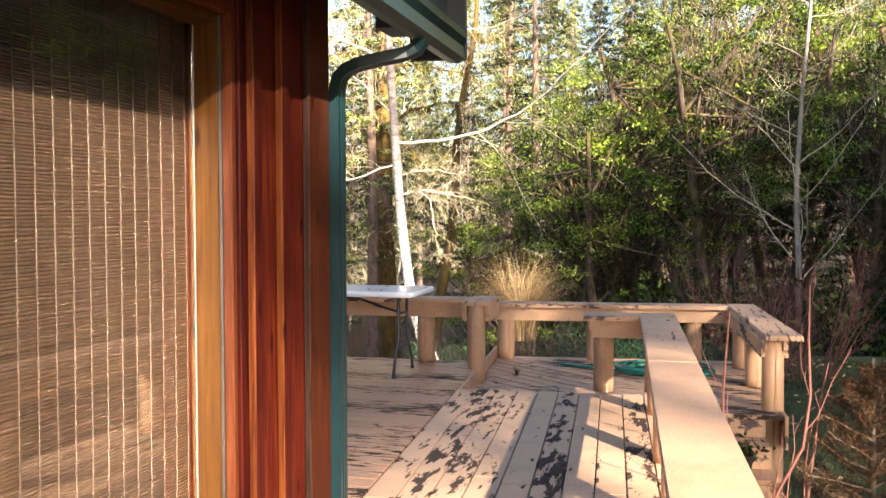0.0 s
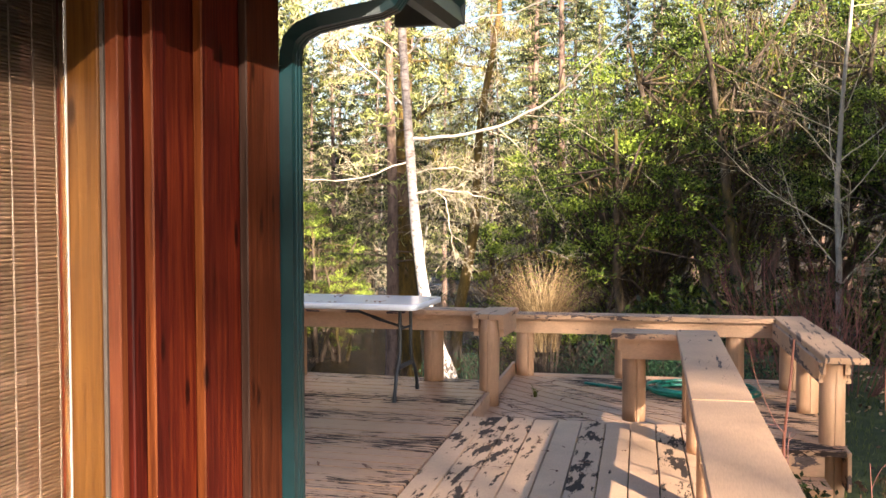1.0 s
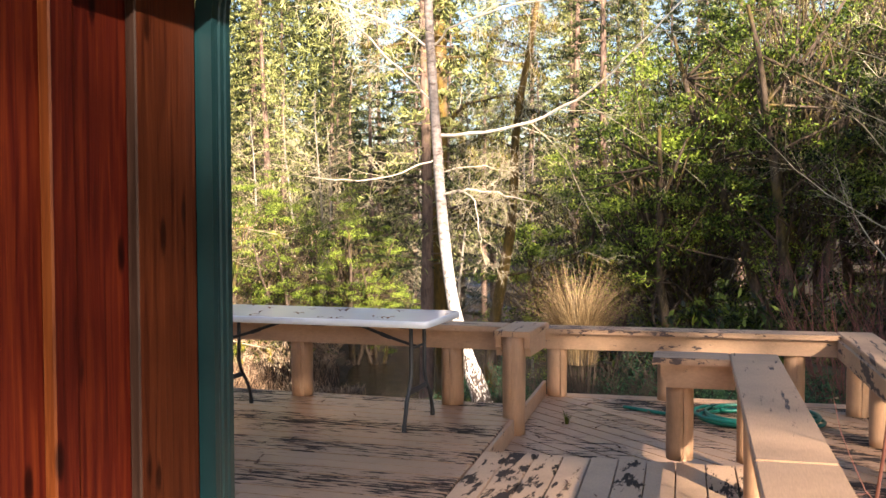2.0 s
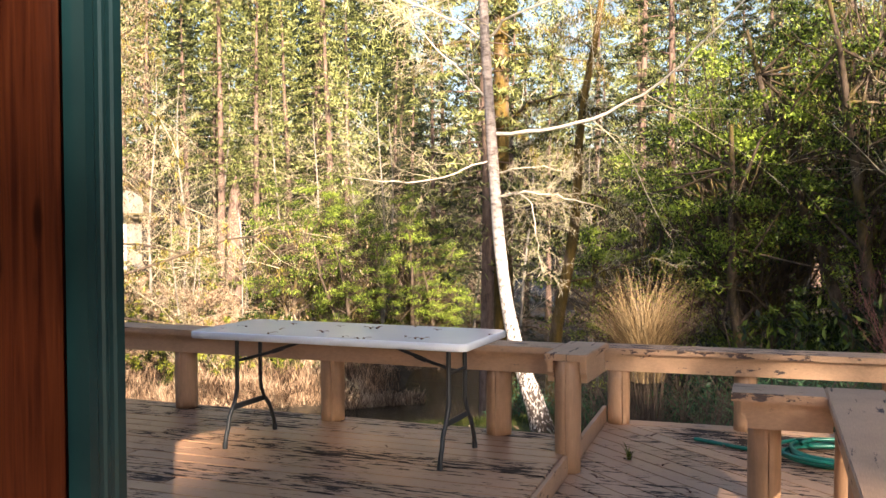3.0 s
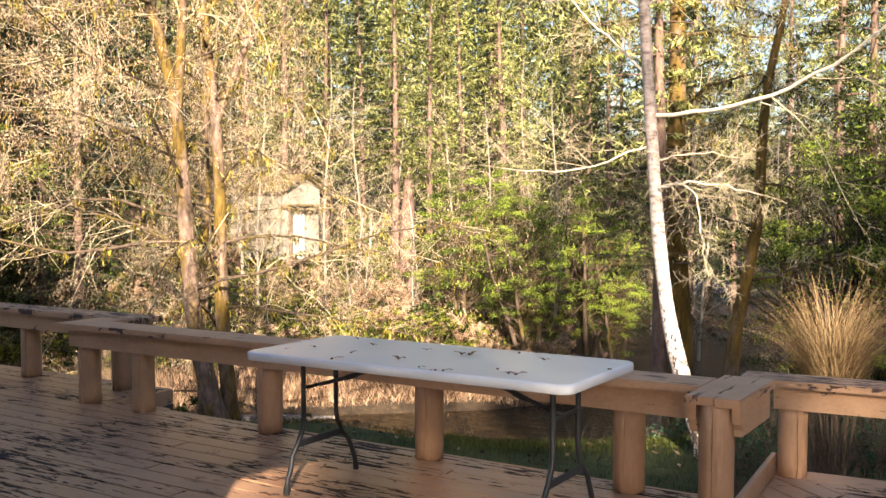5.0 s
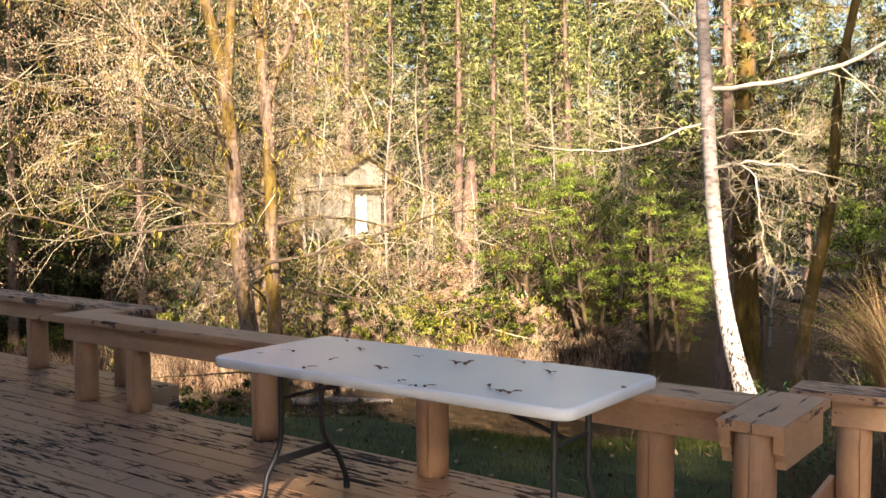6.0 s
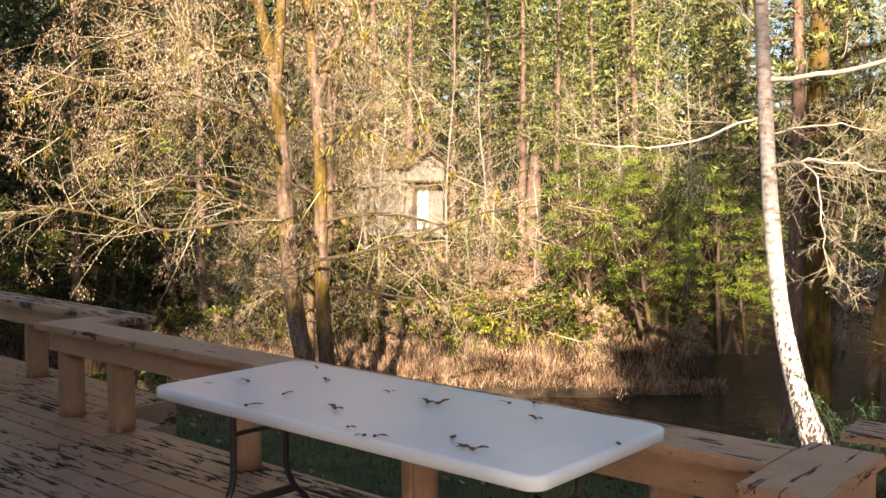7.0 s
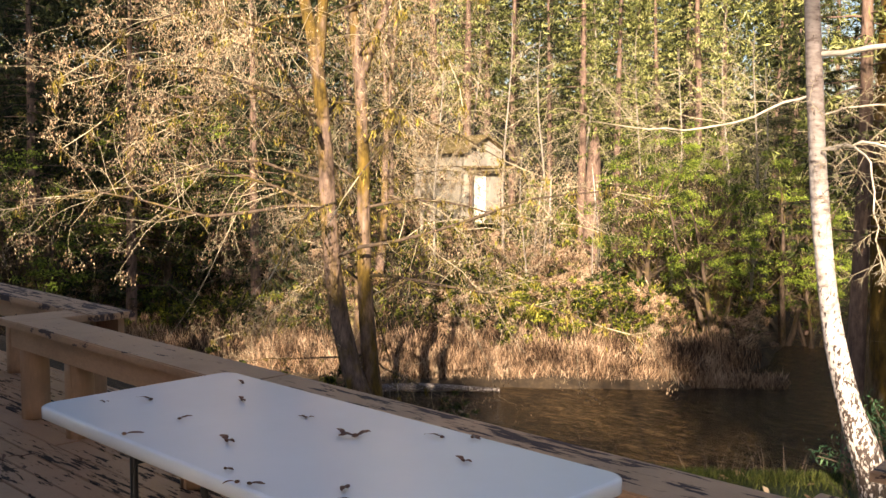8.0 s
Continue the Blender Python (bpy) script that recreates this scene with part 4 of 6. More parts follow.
for sx in (-1, 1):
    x = sx * 0.72
    for sy, yf in ((-1, -0.275), (1, 0.310)):
        tb = Tubes()
        yt = sy * 0.135
        prof = [(yt, 0.700), (yt, 0.56), (yt, 0.36), (yt + sy * 0.012, 0.31), (yt + sy * 0.045, 0.25), ((yt + yf) / 2 + sy * 0.02, 0.19), (yf - sy * 0.035, 0.125), (yf - sy * 0.01, 0.07), (yf, 0.012)]
        tb.add([(x, py, pz) for py, pz in prof], 0.0135, 10)
        leg = mesh_part("leg", tb.mesh("leg"), M_STEEL, table, smooth=True)
        tb = Tubes()
        tb.add([(x, yf - sy * 0.002, 0.04), (x, yf, 0.001)], 0.0165, 10)
        mesh_part("foot_cap", tb.mesh("foot_cap"), M_STEEL, leg, smooth=True)
    part("crossbar", box(x - 0.006, x + 0.006, -0.18, 0.19, 0.225, 0.262), M_STEEL, table)
    tb = Tubes()
    tb.add([(x, -0.135, 0.53), (x, 0.135, 0.53)], 0.010, 8)
    mesh_part("crossbar", tb.mesh("crossbar"), M_STEEL, table, smooth=True)
    tb = Tubes()
    tb.add([(x, -0.02, 0.53), (x - sx * 0.16, -0.02, 0.575), (sx * 0.20, -0.02, 0.695)], 0.0105, 8)
    br = mesh_part("brace", tb.mesh("brace"), M_STEEL, table, smooth=True)
    tb = Tubes()
    tb.add([(x - sx * 0.19, -0.02, 0.583), (x - sx * 0.26, -0.02, 0.607)], 0.0145, 8)
    mesh_part("lock_ring", tb.mesh("lock_ring"), M_STEEL, br, smooth=True)
    part("mount", box(x - 0.03, x + 0.03, -0.16, 0.16, 0.695, 0.711), M_STEEL, table)

# leaves and maple seeds scattered on the table
M_BROWN = speckled("brown dry leaf", (0.05, 0.022, 0.012), (0.19, 0.085, 0.05), 40, 0.7, strength=0.3)


def seed_mesh(name, seed, length=0.04, double=False):
    g = np.random.default_rng(seed)
    bm = bmesh.new()
    bmesh.ops.create_icosphere(bm, subdivisions=1, radius=0.006, matrix=Matrix.Translation((0, 0, 0.006)) @ Matrix.Diagonal((1.4, 1, 0.8, 1)))
    for s in ((1, -1) if double else (1,)):
        prev = None
        for k in range(6):
            u = k / 5
            w = 0.0085 * math.sin(math.pi * min(1, 0.18 + u * 0.78))
            c = Vector((s * (0.004 + u * length), 0.010 * u * u * (1 if s > 0 else -1) + g.uniform(-.001, .001), 0.005 + 0.006 * math.sin(u * 2.6) + g.uniform(0, 0.002)))
            pair = (bm.verts.new(c + Vector((0, w, 0.0015))), bm.verts.new(c - Vector((0, w, 0))))
            if prev:
                bm.faces.new((prev[0], prev[1], pair[1], pair[0]))
            prev = pair
    me = bpy.data.meshes.new(name)
    bm.to_mesh(me)
    bm.free()
    me.materials.append(M_BROWN)
    return me


SEEDS = [seed_mesh("maple_seed", 1), seed_mesh("maple_seed", 2, 0.032, True), seed_mesh("maple_seed", 3, 0.05)]
SPOTS = [(-0.77, -0.21, 20, 1, 0.5), (-0.683, -0.087, 200, 2, 1.0), (-0.675, 0.275, 160, 2, 0.9), (-0.462, 0.127, 330, 1, 0.9), (-0.393, -0.151, 60, 0, 0.9), (-0.348, -0.36, 30, 2, 1.1),
         (-0.128, 0.139, 20, 1, 0.7), (-0.077, -0.186, 340, 1, 1.2), (0.138, -0.332, 350, 0, 0.8), (0.15, 0.102, 60, 1, 1.4), (0.11, 0.09, 150, 0, 1.2), (0.334, 0.278, 200, 2, 1.0),
         (0.398, 0.339, 330, 0, 1.0), (0.532, 0.156, 340, 1, 0.9), (0.478, -0.204, 290, 0, 1.1), (0.287, -0.36, 10, 0, 1.0), (0.613, -0.281, 20, 1, 1.3), (0.57, -0.27, 180, 0, 0.9), (0.90, 0.064, 300, 0, 0.9), (0.255, -0.374, 255, 0, 1.0)]
for i, (x, y, turn, which, size) in enumerate(SPOTS):
    ob = new("maple_seed", SEEDS[which])
    ob.matrix_world = Matrix.Translation((x, y, 0.7405)) @ Matrix.Rotation(radians(turn), 4, "Z") @ Matrix.Scale(size, 4)
    tagged(ob, "dry brown winged maple seed lying on the table", "seed", "seeds on the table")


# ---- plants: how they grow ----
def unit(v):
    return v / (np.linalg.norm(v) + 1e-9)


def bend_line(g, p, d, L, n, wander, pull):
    """A wandering line of n + 1 points from p along d; pull is what draws it on the way."""
    pts, step = [np.array(p, dtype=float)], L / n
    d = unit(np.array(d, dtype=float))
    for _ in range(n):
        d = unit(d + g.normal(size=3) * wander + np.asarray(pull) / n)
        pts.append(pts[-1] + d * step)
    return np.array(pts)


def sprout(g, tb, tips, line, r0, r1, level, spec):
    """Draws a limb and lets side shoots grow from it."""
    n = len(line)
    tb.add(line, np.linspace(r0, r1, n), 7 if level == 0 else 5 if level == 1 else 3)
    if level >= spec["levels"]:
        tips.append(line[-1])
        return
    L = np.linalg.norm(np.diff(line, axis=0), axis=1).sum()
    count = int(spec["shoots"][level] * g.uniform(0.8, 1.2))
    for k in range(count):
        u = g.uniform(spec.get("bare", 0.15) if level == 0 else 0.12, 1.0)
        i = min(n - 2, int(u * (n - 1)))
        f = u * (n - 1) - i
        p = line[i] * (1 - f) + line[i + 1] * f
        t = unit(line[i + 1] - line[i])
        s = g.normal(size=3)
        s = unit(s - t * s.dot(t))
        d = unit(t * spec["forward"] + s + np.array((0, 0, spec["lift"])))
        l = L * spec["ratio"][level] * g.uniform(0.5, 1.25) * (1.15 - 0.55 * u)
        rr = max(0.0025, (r0 + (r1 - r0) * u) * g.uniform(0.35, 0.6))
        rr = min(rr, spec["rmax"][level])
        sub = bend_line(g, p, d, l, 5 if level == 0 else 4, spec["wander"], (0, 0, spec["pull"]))
        sprout(g, tb, tips, sub, rr, rr * 0.3, level + 1, spec)


def place_on(x, y, sink=0.15):
    return Vector((x, y, float(ground_height(x, y)) - sink))


TINY = ("twig", "catkin", "branch", "moss", "seed_foliage", "foliage", "needle", "stemwork", "blades", "crown")


# ---- birch by the lawn's brow ----
birch = thing("birch_tree", "bare white birch with leaning trunk and spreading limbs", "tree")
g = np.random.default_rng(11)
trunk_line = np.array([(-0.52, 6.40, -1.45), (-0.63, 6.38, -1.0), (-0.83, 6.32, -0.44), (-0.99, 6.27, 0.24), (-1.10, 6.23, 1.21), (-1.155, 6.21, 2.03),
                       (-1.22, 6.19, 3.06), (-1.28, 6.17, 4.08), (-1.30, 6.2, 5.6), (-1.36, 6.25, 7.4), (-1.40, 6.3, 9.2)])
k = np.linspace(0, 10, 41)
smooth_trunk = np.stack([np.interp(k, np.arange(11), trunk_line[:, j]) for j in range(3)], 1)
for _ in range(3):
    smooth_trunk[1:-1] = (smooth_trunk[:-2] + 2 * smooth_trunk[1:-1] + smooth_trunk[2:]) / 4
tb = Tubes()
rad = np.interp(k, (0, 1, 2, 3, 5, 7, 10), (0.175, 0.135, 0.100, 0.080, 0.068, 0.058, 0.026))
tb.add(smooth_trunk, rad * (1 + 0.03 * np.sin(k * 5.1)), 18)
mesh_part("trunk", tb.mesh("trunk"), M_BIRCH, birch, smooth=True)
spec = dict(levels=3, shoots=(15, 8, 3), ratio=(0.44, 0.46, 0.5), forward=0.75, lift=-0.02, wander=0.17, pull=-0.30, rmax=(0.014, 0.0080, 0.0050), bare=0.10)
tips = []


def bough(p, r, steps):
    """One limb of the birch, from p on by the steps, with its twigs."""
    line = np.cumsum([np.array(p)] + [np.array(s) for s in steps], axis=0)
    kk = np.linspace(0, len(line) - 1, 3 * len(line))
    line = np.stack([np.interp(kk, np.arange(len(line)), line[:, j]) for j in range(3)], 1) + g.normal(size=(len(kk), 3)) * 0.012
    tl = Tubes()
    r = r * 0.85 if r == 0.040 else r * 0.70
    tl.add(line, np.linspace(r * 0.7, 0.005, len(line)), 8)
    mesh_part("limb", tl.mesh("limb"), M_BOUGH, birch, smooth=True)
    tw = Tubes()
    sprout(g, tw, tips, line, r * 0.5, 0.006, 0, spec)
    mesh_part("twig", tw.mesh("twig"), M_TWIG, birch)


bough((-1.12, 6.2, 2.45), 0.04, [(0.7, -0.1, 0.03), (0.7, -0.1, 0.14), (0.45, -0.1, 0.2), (0.36, -0.05, 0.22), (0.46, 0, 0.44), (0.5, 0, 0.5), (0.4, 0, 0.4)])
bough((-1.12, 6.22, 1.68), 0.026, [(0.35, -0.15, 0.05), (0.4, -0.15, -0.03), (0.4, -0.1, -0.1), (0.35, -0.1, -0.09)])
bough((-1.05, 6.16, 1.66), 0.02, [(0.3, -0.25, 0.07), (0.25, -0.2, -0.15), (0.08, -0.1, -0.42), (0.1, -0.1, -0.38)])
bough((-1.17, 6.2, 2.15), 0.024, [(-0.4, -0.1, -0.16), (-0.5, -0.1, -0.12), (-0.55, -0.1, 0.02), (-0.5, -0.1, 0.08)])
bough((-1.2, 6.2, 2.9), 0.034, [(-0.35, 0.1, 0.3), (-0.45, 0.1, 0.42), (-0.4, 0.1, 0.4), (-0.35, 0, 0.35)])
bough((-1.24, 6.18, 3.62), 0.036, [(0.3, -0.1, 0.22), (0.7, -0.15, 0.2), (0.7, -0.1, 0.04), (0.6, -0.1, 0.22), (0.5, 0, 0.25)])
bough((-1.24, 6.18, 3.58), 0.036, [(-0.3, 0, 0.26), (-0.5, 0, 0.25), (-0.5, 0, 0.2), (-0.4, 0, 0.2)])
bough((-1.13, 6.2, 1.95), 0.016, [(0.2, 0.2, 0.1), (0.35, 0.2, 0.02), (0.3, 0.1, -0.1)])
bough((-1.26, 6.18, 4.2), 0.03, [(0.5, -0.3, 0.4), (0.6, -0.3, 0.3), (0.6, -0.2, 0.15), (0.5, 0, 0.1)])
bough((-1.26, 6.18, 4.5), 0.03, [(-0.6, -0.3, 0.3), (-0.6, -0.2, 0.25), (-0.6, -0.2, 0.1), (-0.5, 0, 0)])
bough((-1.3, 6.2, 5.4), 0.03, [(0.7, 0.2, 0.5), (0.7, 0.1, 0.2), (0.6, 0, -0.2)])
bough((-1.3, 6.2, 5.9), 0.03, [(-0.7, 0.2, 0.4), (-0.7, 0.1, 0.1), (-0.5, 0, -0.3)])
V, F = blades(g, np.array(tips)[::5] + g.normal(size=(len(tips[::5]), 3)) * 0.02, 0.03, 0.012, (0, 0, -1), 0.3)
mesh_part("catkin", quick_mesh("catkin", V, F), M_DRYLEAF, birch)


# ---- other bare trees ----
def bare_tree(name, label, seed, height, lean, radius, limbs, spec, trunk_mat, twig_mat, seeds=0, moss=0, group="", clear=0.3, sides=12, single=True, line=None, forks=(), toward=None):
    """A leafless tree standing at its origin: trunk, limbs, twigs, perhaps with dry seeds or hanging moss."""
    g = np.random.default_rng(seed)
    tree = thing(name, label, "tree", group)
    if line is None:
        line = bend_line(g, (0, 0, -0.3), (lean[0], lean[1], 1), height, 14, 0.035, (0, 0, 0.25))
    tb = Tubes()
    tb.add(line, np.interp(np.linspace(0, 1, 15), (0, 0.06, 0.5, 1), (radius * 1.45, radius, radius * 0.62, radius * 0.14)), sides)
    mesh_part("trunk", tb.mesh("trunk"), trunk_mat, tree, smooth=True)
    tips, tw, lines = [], Tubes(), []
    for fork, r in forks:
        one = Tubes()
        one.add(fork, np.linspace(r, r * 0.3, len(fork)), 9)
        mesh_part("fork", one.mesh("fork"), trunk_mat, tree, smooth=True)
        sprout(g, tw, tips, fork, r * 0.5, 0.01, 0, spec)
        lines.append(fork)
    for k in range(limbs):
        u = clear + (0.97 - clear) * (k + g.uniform(0, 1)) / limbs
        i = int(u * 13)
        p = line[i] + (line[i + 1] - line[i]) * (u * 13 - i)
        a = k * 2.4 + g.uniform(-0.5, 0.5)
        if toward is not None and k % 5 > 1:
            a = toward + g.uniform(-0.8, 0.8)
        L = height * spec["limb"] * (1.15 - 0.75 * u) * g.uniform(0.75, 1.2)
        d = (math.cos(a), math.sin(a), spec["rise"] * g.uniform(0.4, 1.6))
        lm = bend_line(g, p, d, L, 9, spec.get("bendy", 0.11), (0, 0, spec["sag"]))
        r = radius * spec.get("thick", 1.0) * (0.42 - 0.28 * u)
        if single:
            one = Tubes()
            one.add(lm, np.linspace(r, r * 0.16, 10), 7)
            mesh_part("limb", one.mesh("limb"), spec.get("limb_mat", trunk_mat), tree, smooth=True)
        else:
            tw.add(lm, np.linspace(r, r * 0.16, 10), 6)
        lines.append(lm)
        sprout(g, tw, tips, lm, r * 0.5, 0.01, 0, spec)
    mesh_part("twig", tw.mesh("twig"), twig_mat, tree)
    tips = np.array(tips)
    if seeds:
        c = np.repeat(tips, seeds + 2, axis=0) + g.normal(size=(len(tips) * (seeds + 2), 3)) * (0.055, 0.055, 0.07) - (0, 0, 0.06)
        V, F = blades(g, c, 0.070, 0.022, (0, 0, -1), 0.6)
        mesh_part("seed_foliage", quick_mesh("seed_foliage", V, F), M_DRYLEAF, tree)
    if moss:
        P = np.concatenate(lines)
        P = P[g.integers(0, len(P), moss)] + g.normal(size=(moss, 3)) * (0.07, 0.07, 0.03)
        P[:, 2] -= g.exponential(0.10, moss)
        V, F = blades(g, P, 0.17, 0.022, (0, 0, -1), 0.6)
        mesh_part("moss", quick_mesh("moss", V, F), M_MOSS, tree)
    return tree


def stand(tree, x, y, turn=0.0, size=1.0, sink=0.1):
    tree.matrix_basis = Matrix.Translation(place_on(x, y, sink)) @ Matrix.Rotation(radians(turn), 4, "Z") @ Matrix.Scale(size, 4)
    return tree


def again(tree, x, y, turn=0.0, size=1.0, sink=0.1):
    ob = copy_thing(tree, I4)
    ob.scale = (1, 1, 1)
    ob.matrix_basis = Matrix.Translation(place_on(x, y, sink)) @ Matrix.Rotation(radians(turn), 4, "Z") @ Matrix.Scale(size, 4)
    return ob


maple_spec = dict(levels=3, shoots=(17, 6, 3), ratio=(0.34, 0.42, 0.5), forward=0.9, lift=0.05, wander=0.22, pull=-0.15, rmax=(0.022, 0.010, 0.006), limb=0.46, rise=0.38, sag=-0.75, bare=0.15, bendy=0.17, thick=0.58, limb_mat=M_MOSSY)


def bank_trunk(offsets, heights):
    """A trunk that leans along the bank by the offsets at the heights over its foot."""
    n = np.linspace(0, len(offsets) - 1, 15)
    u, z = np.interp(n, np.arange(len(offsets)), offsets), np.interp(n, np.arange(len(heights)), heights)
    return np.stack([u * 0.717, u * 0.697, z], 1)


rise = (-0.4, 0.7, 1.6, 2.8, 4.0, 5.4, 6.8, 8.4, 9.6, 10.6, 12.0, 14.0, 16.5, 19.0)
left_line = bank_trunk((0.2, -0.25, -0.55, -0.80, -0.94, -1.02, -1.07, -1.23, -1.47, -1.77, -2.2, -2.4, -2.7, -3.0), rise)
right_line = bank_trunk((0.1, -0.10, -0.20, -0.30, -0.34, -0.35, -0.34, -0.46, -0.58, -0.66, -0.72, -0.60, -0.65, -0.6), rise)
left_fork = bank_trunk((-1.20, -1.10, -1.05, -0.95, -0.7, -0.5), (8.2, 9.3, 10.2, 11.8, 14.0, 17.0))
right_fork = bank_trunk((-0.42, -0.05, 0.35, 0.75, 1.0, 1.4), (8.0, 9.0, 10.0, 11.4, 13.5, 16.0))
maple = bare_tree("maple_tree", "bare mossy maple hung with dry seed clusters by the river", 21, 19, (0, 0), 0.25, 24, dict(maple_spec, limb=0.49), M_MAPLE, M_TWIG, seeds=3, moss=7000, group="maples on the river bank", clear=0.31, line=left_line, forks=((left_fork, 0.14),), toward=-2.38)
stand(maple, -13.95, 12.74, 0)
maple2 = bare_tree("maple_tree", "slender mossy maple beside its twin, with dry seeds", 27, 18, (0, 0), 0.21, 19, maple_spec, M_MAPLE, M_TWIG, seeds=2, moss=7000, group="maples on the river bank", clear=0.27, line=right_line, forks=((right_fork, 0.11),))
stand(maple2, -14.10, 13.05, 0)
again(maple2, -19.8, 17.0, 200, 0.8)
again(maple, -33.0, 30.0, 250, 0.95)

big_line = np.stack([np.linspace(0.1, -0.35, 15) + 0.06 * np.sin(np.arange(15)), np.linspace(0, 0.2, 15), np.linspace(-0.4, 25, 15)], 1)
mossy_spec = dict(maple_spec, limb=0.20, rise=0.45, sag=-0.8, wander=0.25)
big = bare_tree("mossy_tree", "tall ochre moss covered tree behind the birch", 33, 25, (0, 0), 0.36, 15, mossy_spec, M_OCHRE, M_TWIG, moss=8000, group="mossy trees", clear=0.34, line=big_line)
stand(big, -5.98, 21.5, 30)
slim_line = np.stack([np.linspace(0.0, 1.9, 15) + 0.08 * np.sin(np.arange(15) * 1.3), np.linspace(0, -0.3, 15), np.linspace(-0.4, 15, 15)], 1)
slim = bare_tree("mossy_tree", "slim leaning tree sleeved in ochre moss", 35, 15, (0, 0), 0.19, 12, mossy_spec, M_OCHRE, M_TWIG, moss=3600, group="mossy trees", clear=0.36, line=slim_line)
stand(slim, -3.85, 17.7, 0)

alder_spec = dict(levels=2, shoots=(13, 6), ratio=(0.40, 0.5), forward=1.0, lift=0.10, wander=0.14, pull=0.15, rmax=(0.010, 0.005), thick=0.7, limb=0.28, rise=0.75, sag=0.1, bare=0.15)
alder = bare_tree("alder_tree", "bare pale grey alder with fine upswept branches", 41, 15, (0.0, 0.0), 0.095, 24, alder_spec, M_ALDER, M_TWIG, group="alders", clear=0.15, single=False)
stand(alder, 5.86, 16.5, 0, 0.82)
for x, y, a, s in ((-30, 36, 50, 0.9), (-37, 52, 120, 1.2), (-22, 47, 200, 1.0), (-29, 58, 260, 1.2), (-42, 36, 30, 1.1), (-12.5, 44, 80, 1.0), (-18, 52, 140, 1.1),
                   (5.0, 30, 160, 1.1), (-26, 33, 300, 0.5), (-27.5, 36, 100, 0.45), (-24.0, 35.5, 10, 0.42),
                   (-13.5, 46, 20, 0.9), (-15.5, 50, 75, 1.0), (-20.5, 44, 130, 0.85), (-7.0, 38, 210, 0.8), (-4.0, 33, 270, 0.7), (-8.5, 47, 330, 1.0), (-6.0, 52, 45, 1.1), (-3.2, 44, 95, 0.9),
                   (-24.5, 43, 170, 0.9), (-28.5, 46, 220, 1.0), (-33.5, 44, 280, 0.9), (-36.0, 36, 340, 0.9), (-32.0, 33, 65, 0.8), (-40, 44, 115, 1.1), (-21.0, 39.5, 195, 0.6), (-18.5, 47, 15, 1.1)):
    again(alder, x, y, a, s)
sapling = bare_tree("sapling", "thin pale sapling on the far bank", 43, 7.5, (0.02, 0.0), 0.085, 12, dict(alder_spec, shoots=(7, 3)), M_BIRCH, M_TWIG, group="saplings", clear=0.2, single=False)
stand(sapling, -25.3, 37.6, 0, 1.0)
again(sapling, -27.3, 36.2, 70, 0.8)
again(sapling, -27.9, 35.9, 170, 0.75)


# ---- conifers ----
def fir_tree(label, seed, height, clear, reach, mat, group, radius=0.32, branches=125, fan=74, size=(0.32, 0.058)):
    g = np.random.default_rng(seed)
    tree = thing("fir_tree", label, "tree", group)
    line = bend_line(g, (0, 0, -0.3), (0, 0, 1), height, 10, 0.012, (0, 0, 0.1))
    tb = Tubes()
    tb.add(line, np.linspace(radius, 0.03, 11), 10)
    mesh_part("trunk", tb.mesh("trunk"), M_FIR, tree, smooth=True)
    wood, cs = Tubes(), []
    for k in range(branches):
        u = (k + g.uniform(0, 1)) / branches
        z = height * (clear + (0.99 - clear) * u)
        L = reach * (1 - u) ** 0.75 * g.uniform(0.55, 1.15) + 0.25
        a = k * 2.4 + g.uniform(-0.4, 0.4)
        p = np.array((np.interp(z, line[:, 2], line[:, 0]), np.interp(z, line[:, 2], line[:, 1]), z))
        bl = bend_line(g, p, (math.cos(a), math.sin(a), 0.10), L, 6, 0.06, (0, 0, -0.40))
        wood.add(bl, np.linspace(0.03, 0.008, 7), 3)
        t = np.sqrt(g.uniform(0.05, 1.0, fan)) * 6
        i = np.minimum(5, t.astype(int))
        c = bl[i] + (bl[i + 1] - bl[i]) * (t - i)[:, None]
        side = np.array((-math.sin(a), math.cos(a), 0))
        c = c + side * (g.normal(size=fan) * 0.22 * L * (0.3 + 0.7 * (1 - t / 7)))[:, None]
        c[:, 2] -= g.exponential(0.09, fan)
        cs.append(c)
    mesh_part("branch", wood.mesh("branch"), M_FIR, tree)
    V, F = blades(g, np.concatenate(cs), size[0], size[1], (0, 0, -0.25), 1.0)
    mesh_part("crown", quick_mesh("crown", V, F), mat, tree)
    return tree


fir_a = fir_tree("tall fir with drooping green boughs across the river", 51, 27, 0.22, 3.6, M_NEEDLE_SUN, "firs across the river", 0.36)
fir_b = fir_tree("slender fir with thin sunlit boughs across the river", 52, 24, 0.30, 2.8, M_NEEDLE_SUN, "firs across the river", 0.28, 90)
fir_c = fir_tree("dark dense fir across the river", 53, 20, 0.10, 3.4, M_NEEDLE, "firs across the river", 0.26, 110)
firs = (fir_a, fir_b, fir_c)
FIRS_LEFT = [(-72, 32, 2), (-66, 18, 2), (-58, 34, 2), (-50, 32, 2), (-44, 29, 2), (-62, 26, 2), (-52, 20, 2), (-47, 12, 2), (-56, 10, 2), (-40, 14, 2), (-44, 4, 2), (-34, 17.5, 2), (-31, 21.5, 2), (-38, 20, 2), (-44, 18, 2), (-40, 27, 2), (-36, 14.5, 2), (-37, 24, 2), (-33, 8, 2), (-28, 2, 2)]
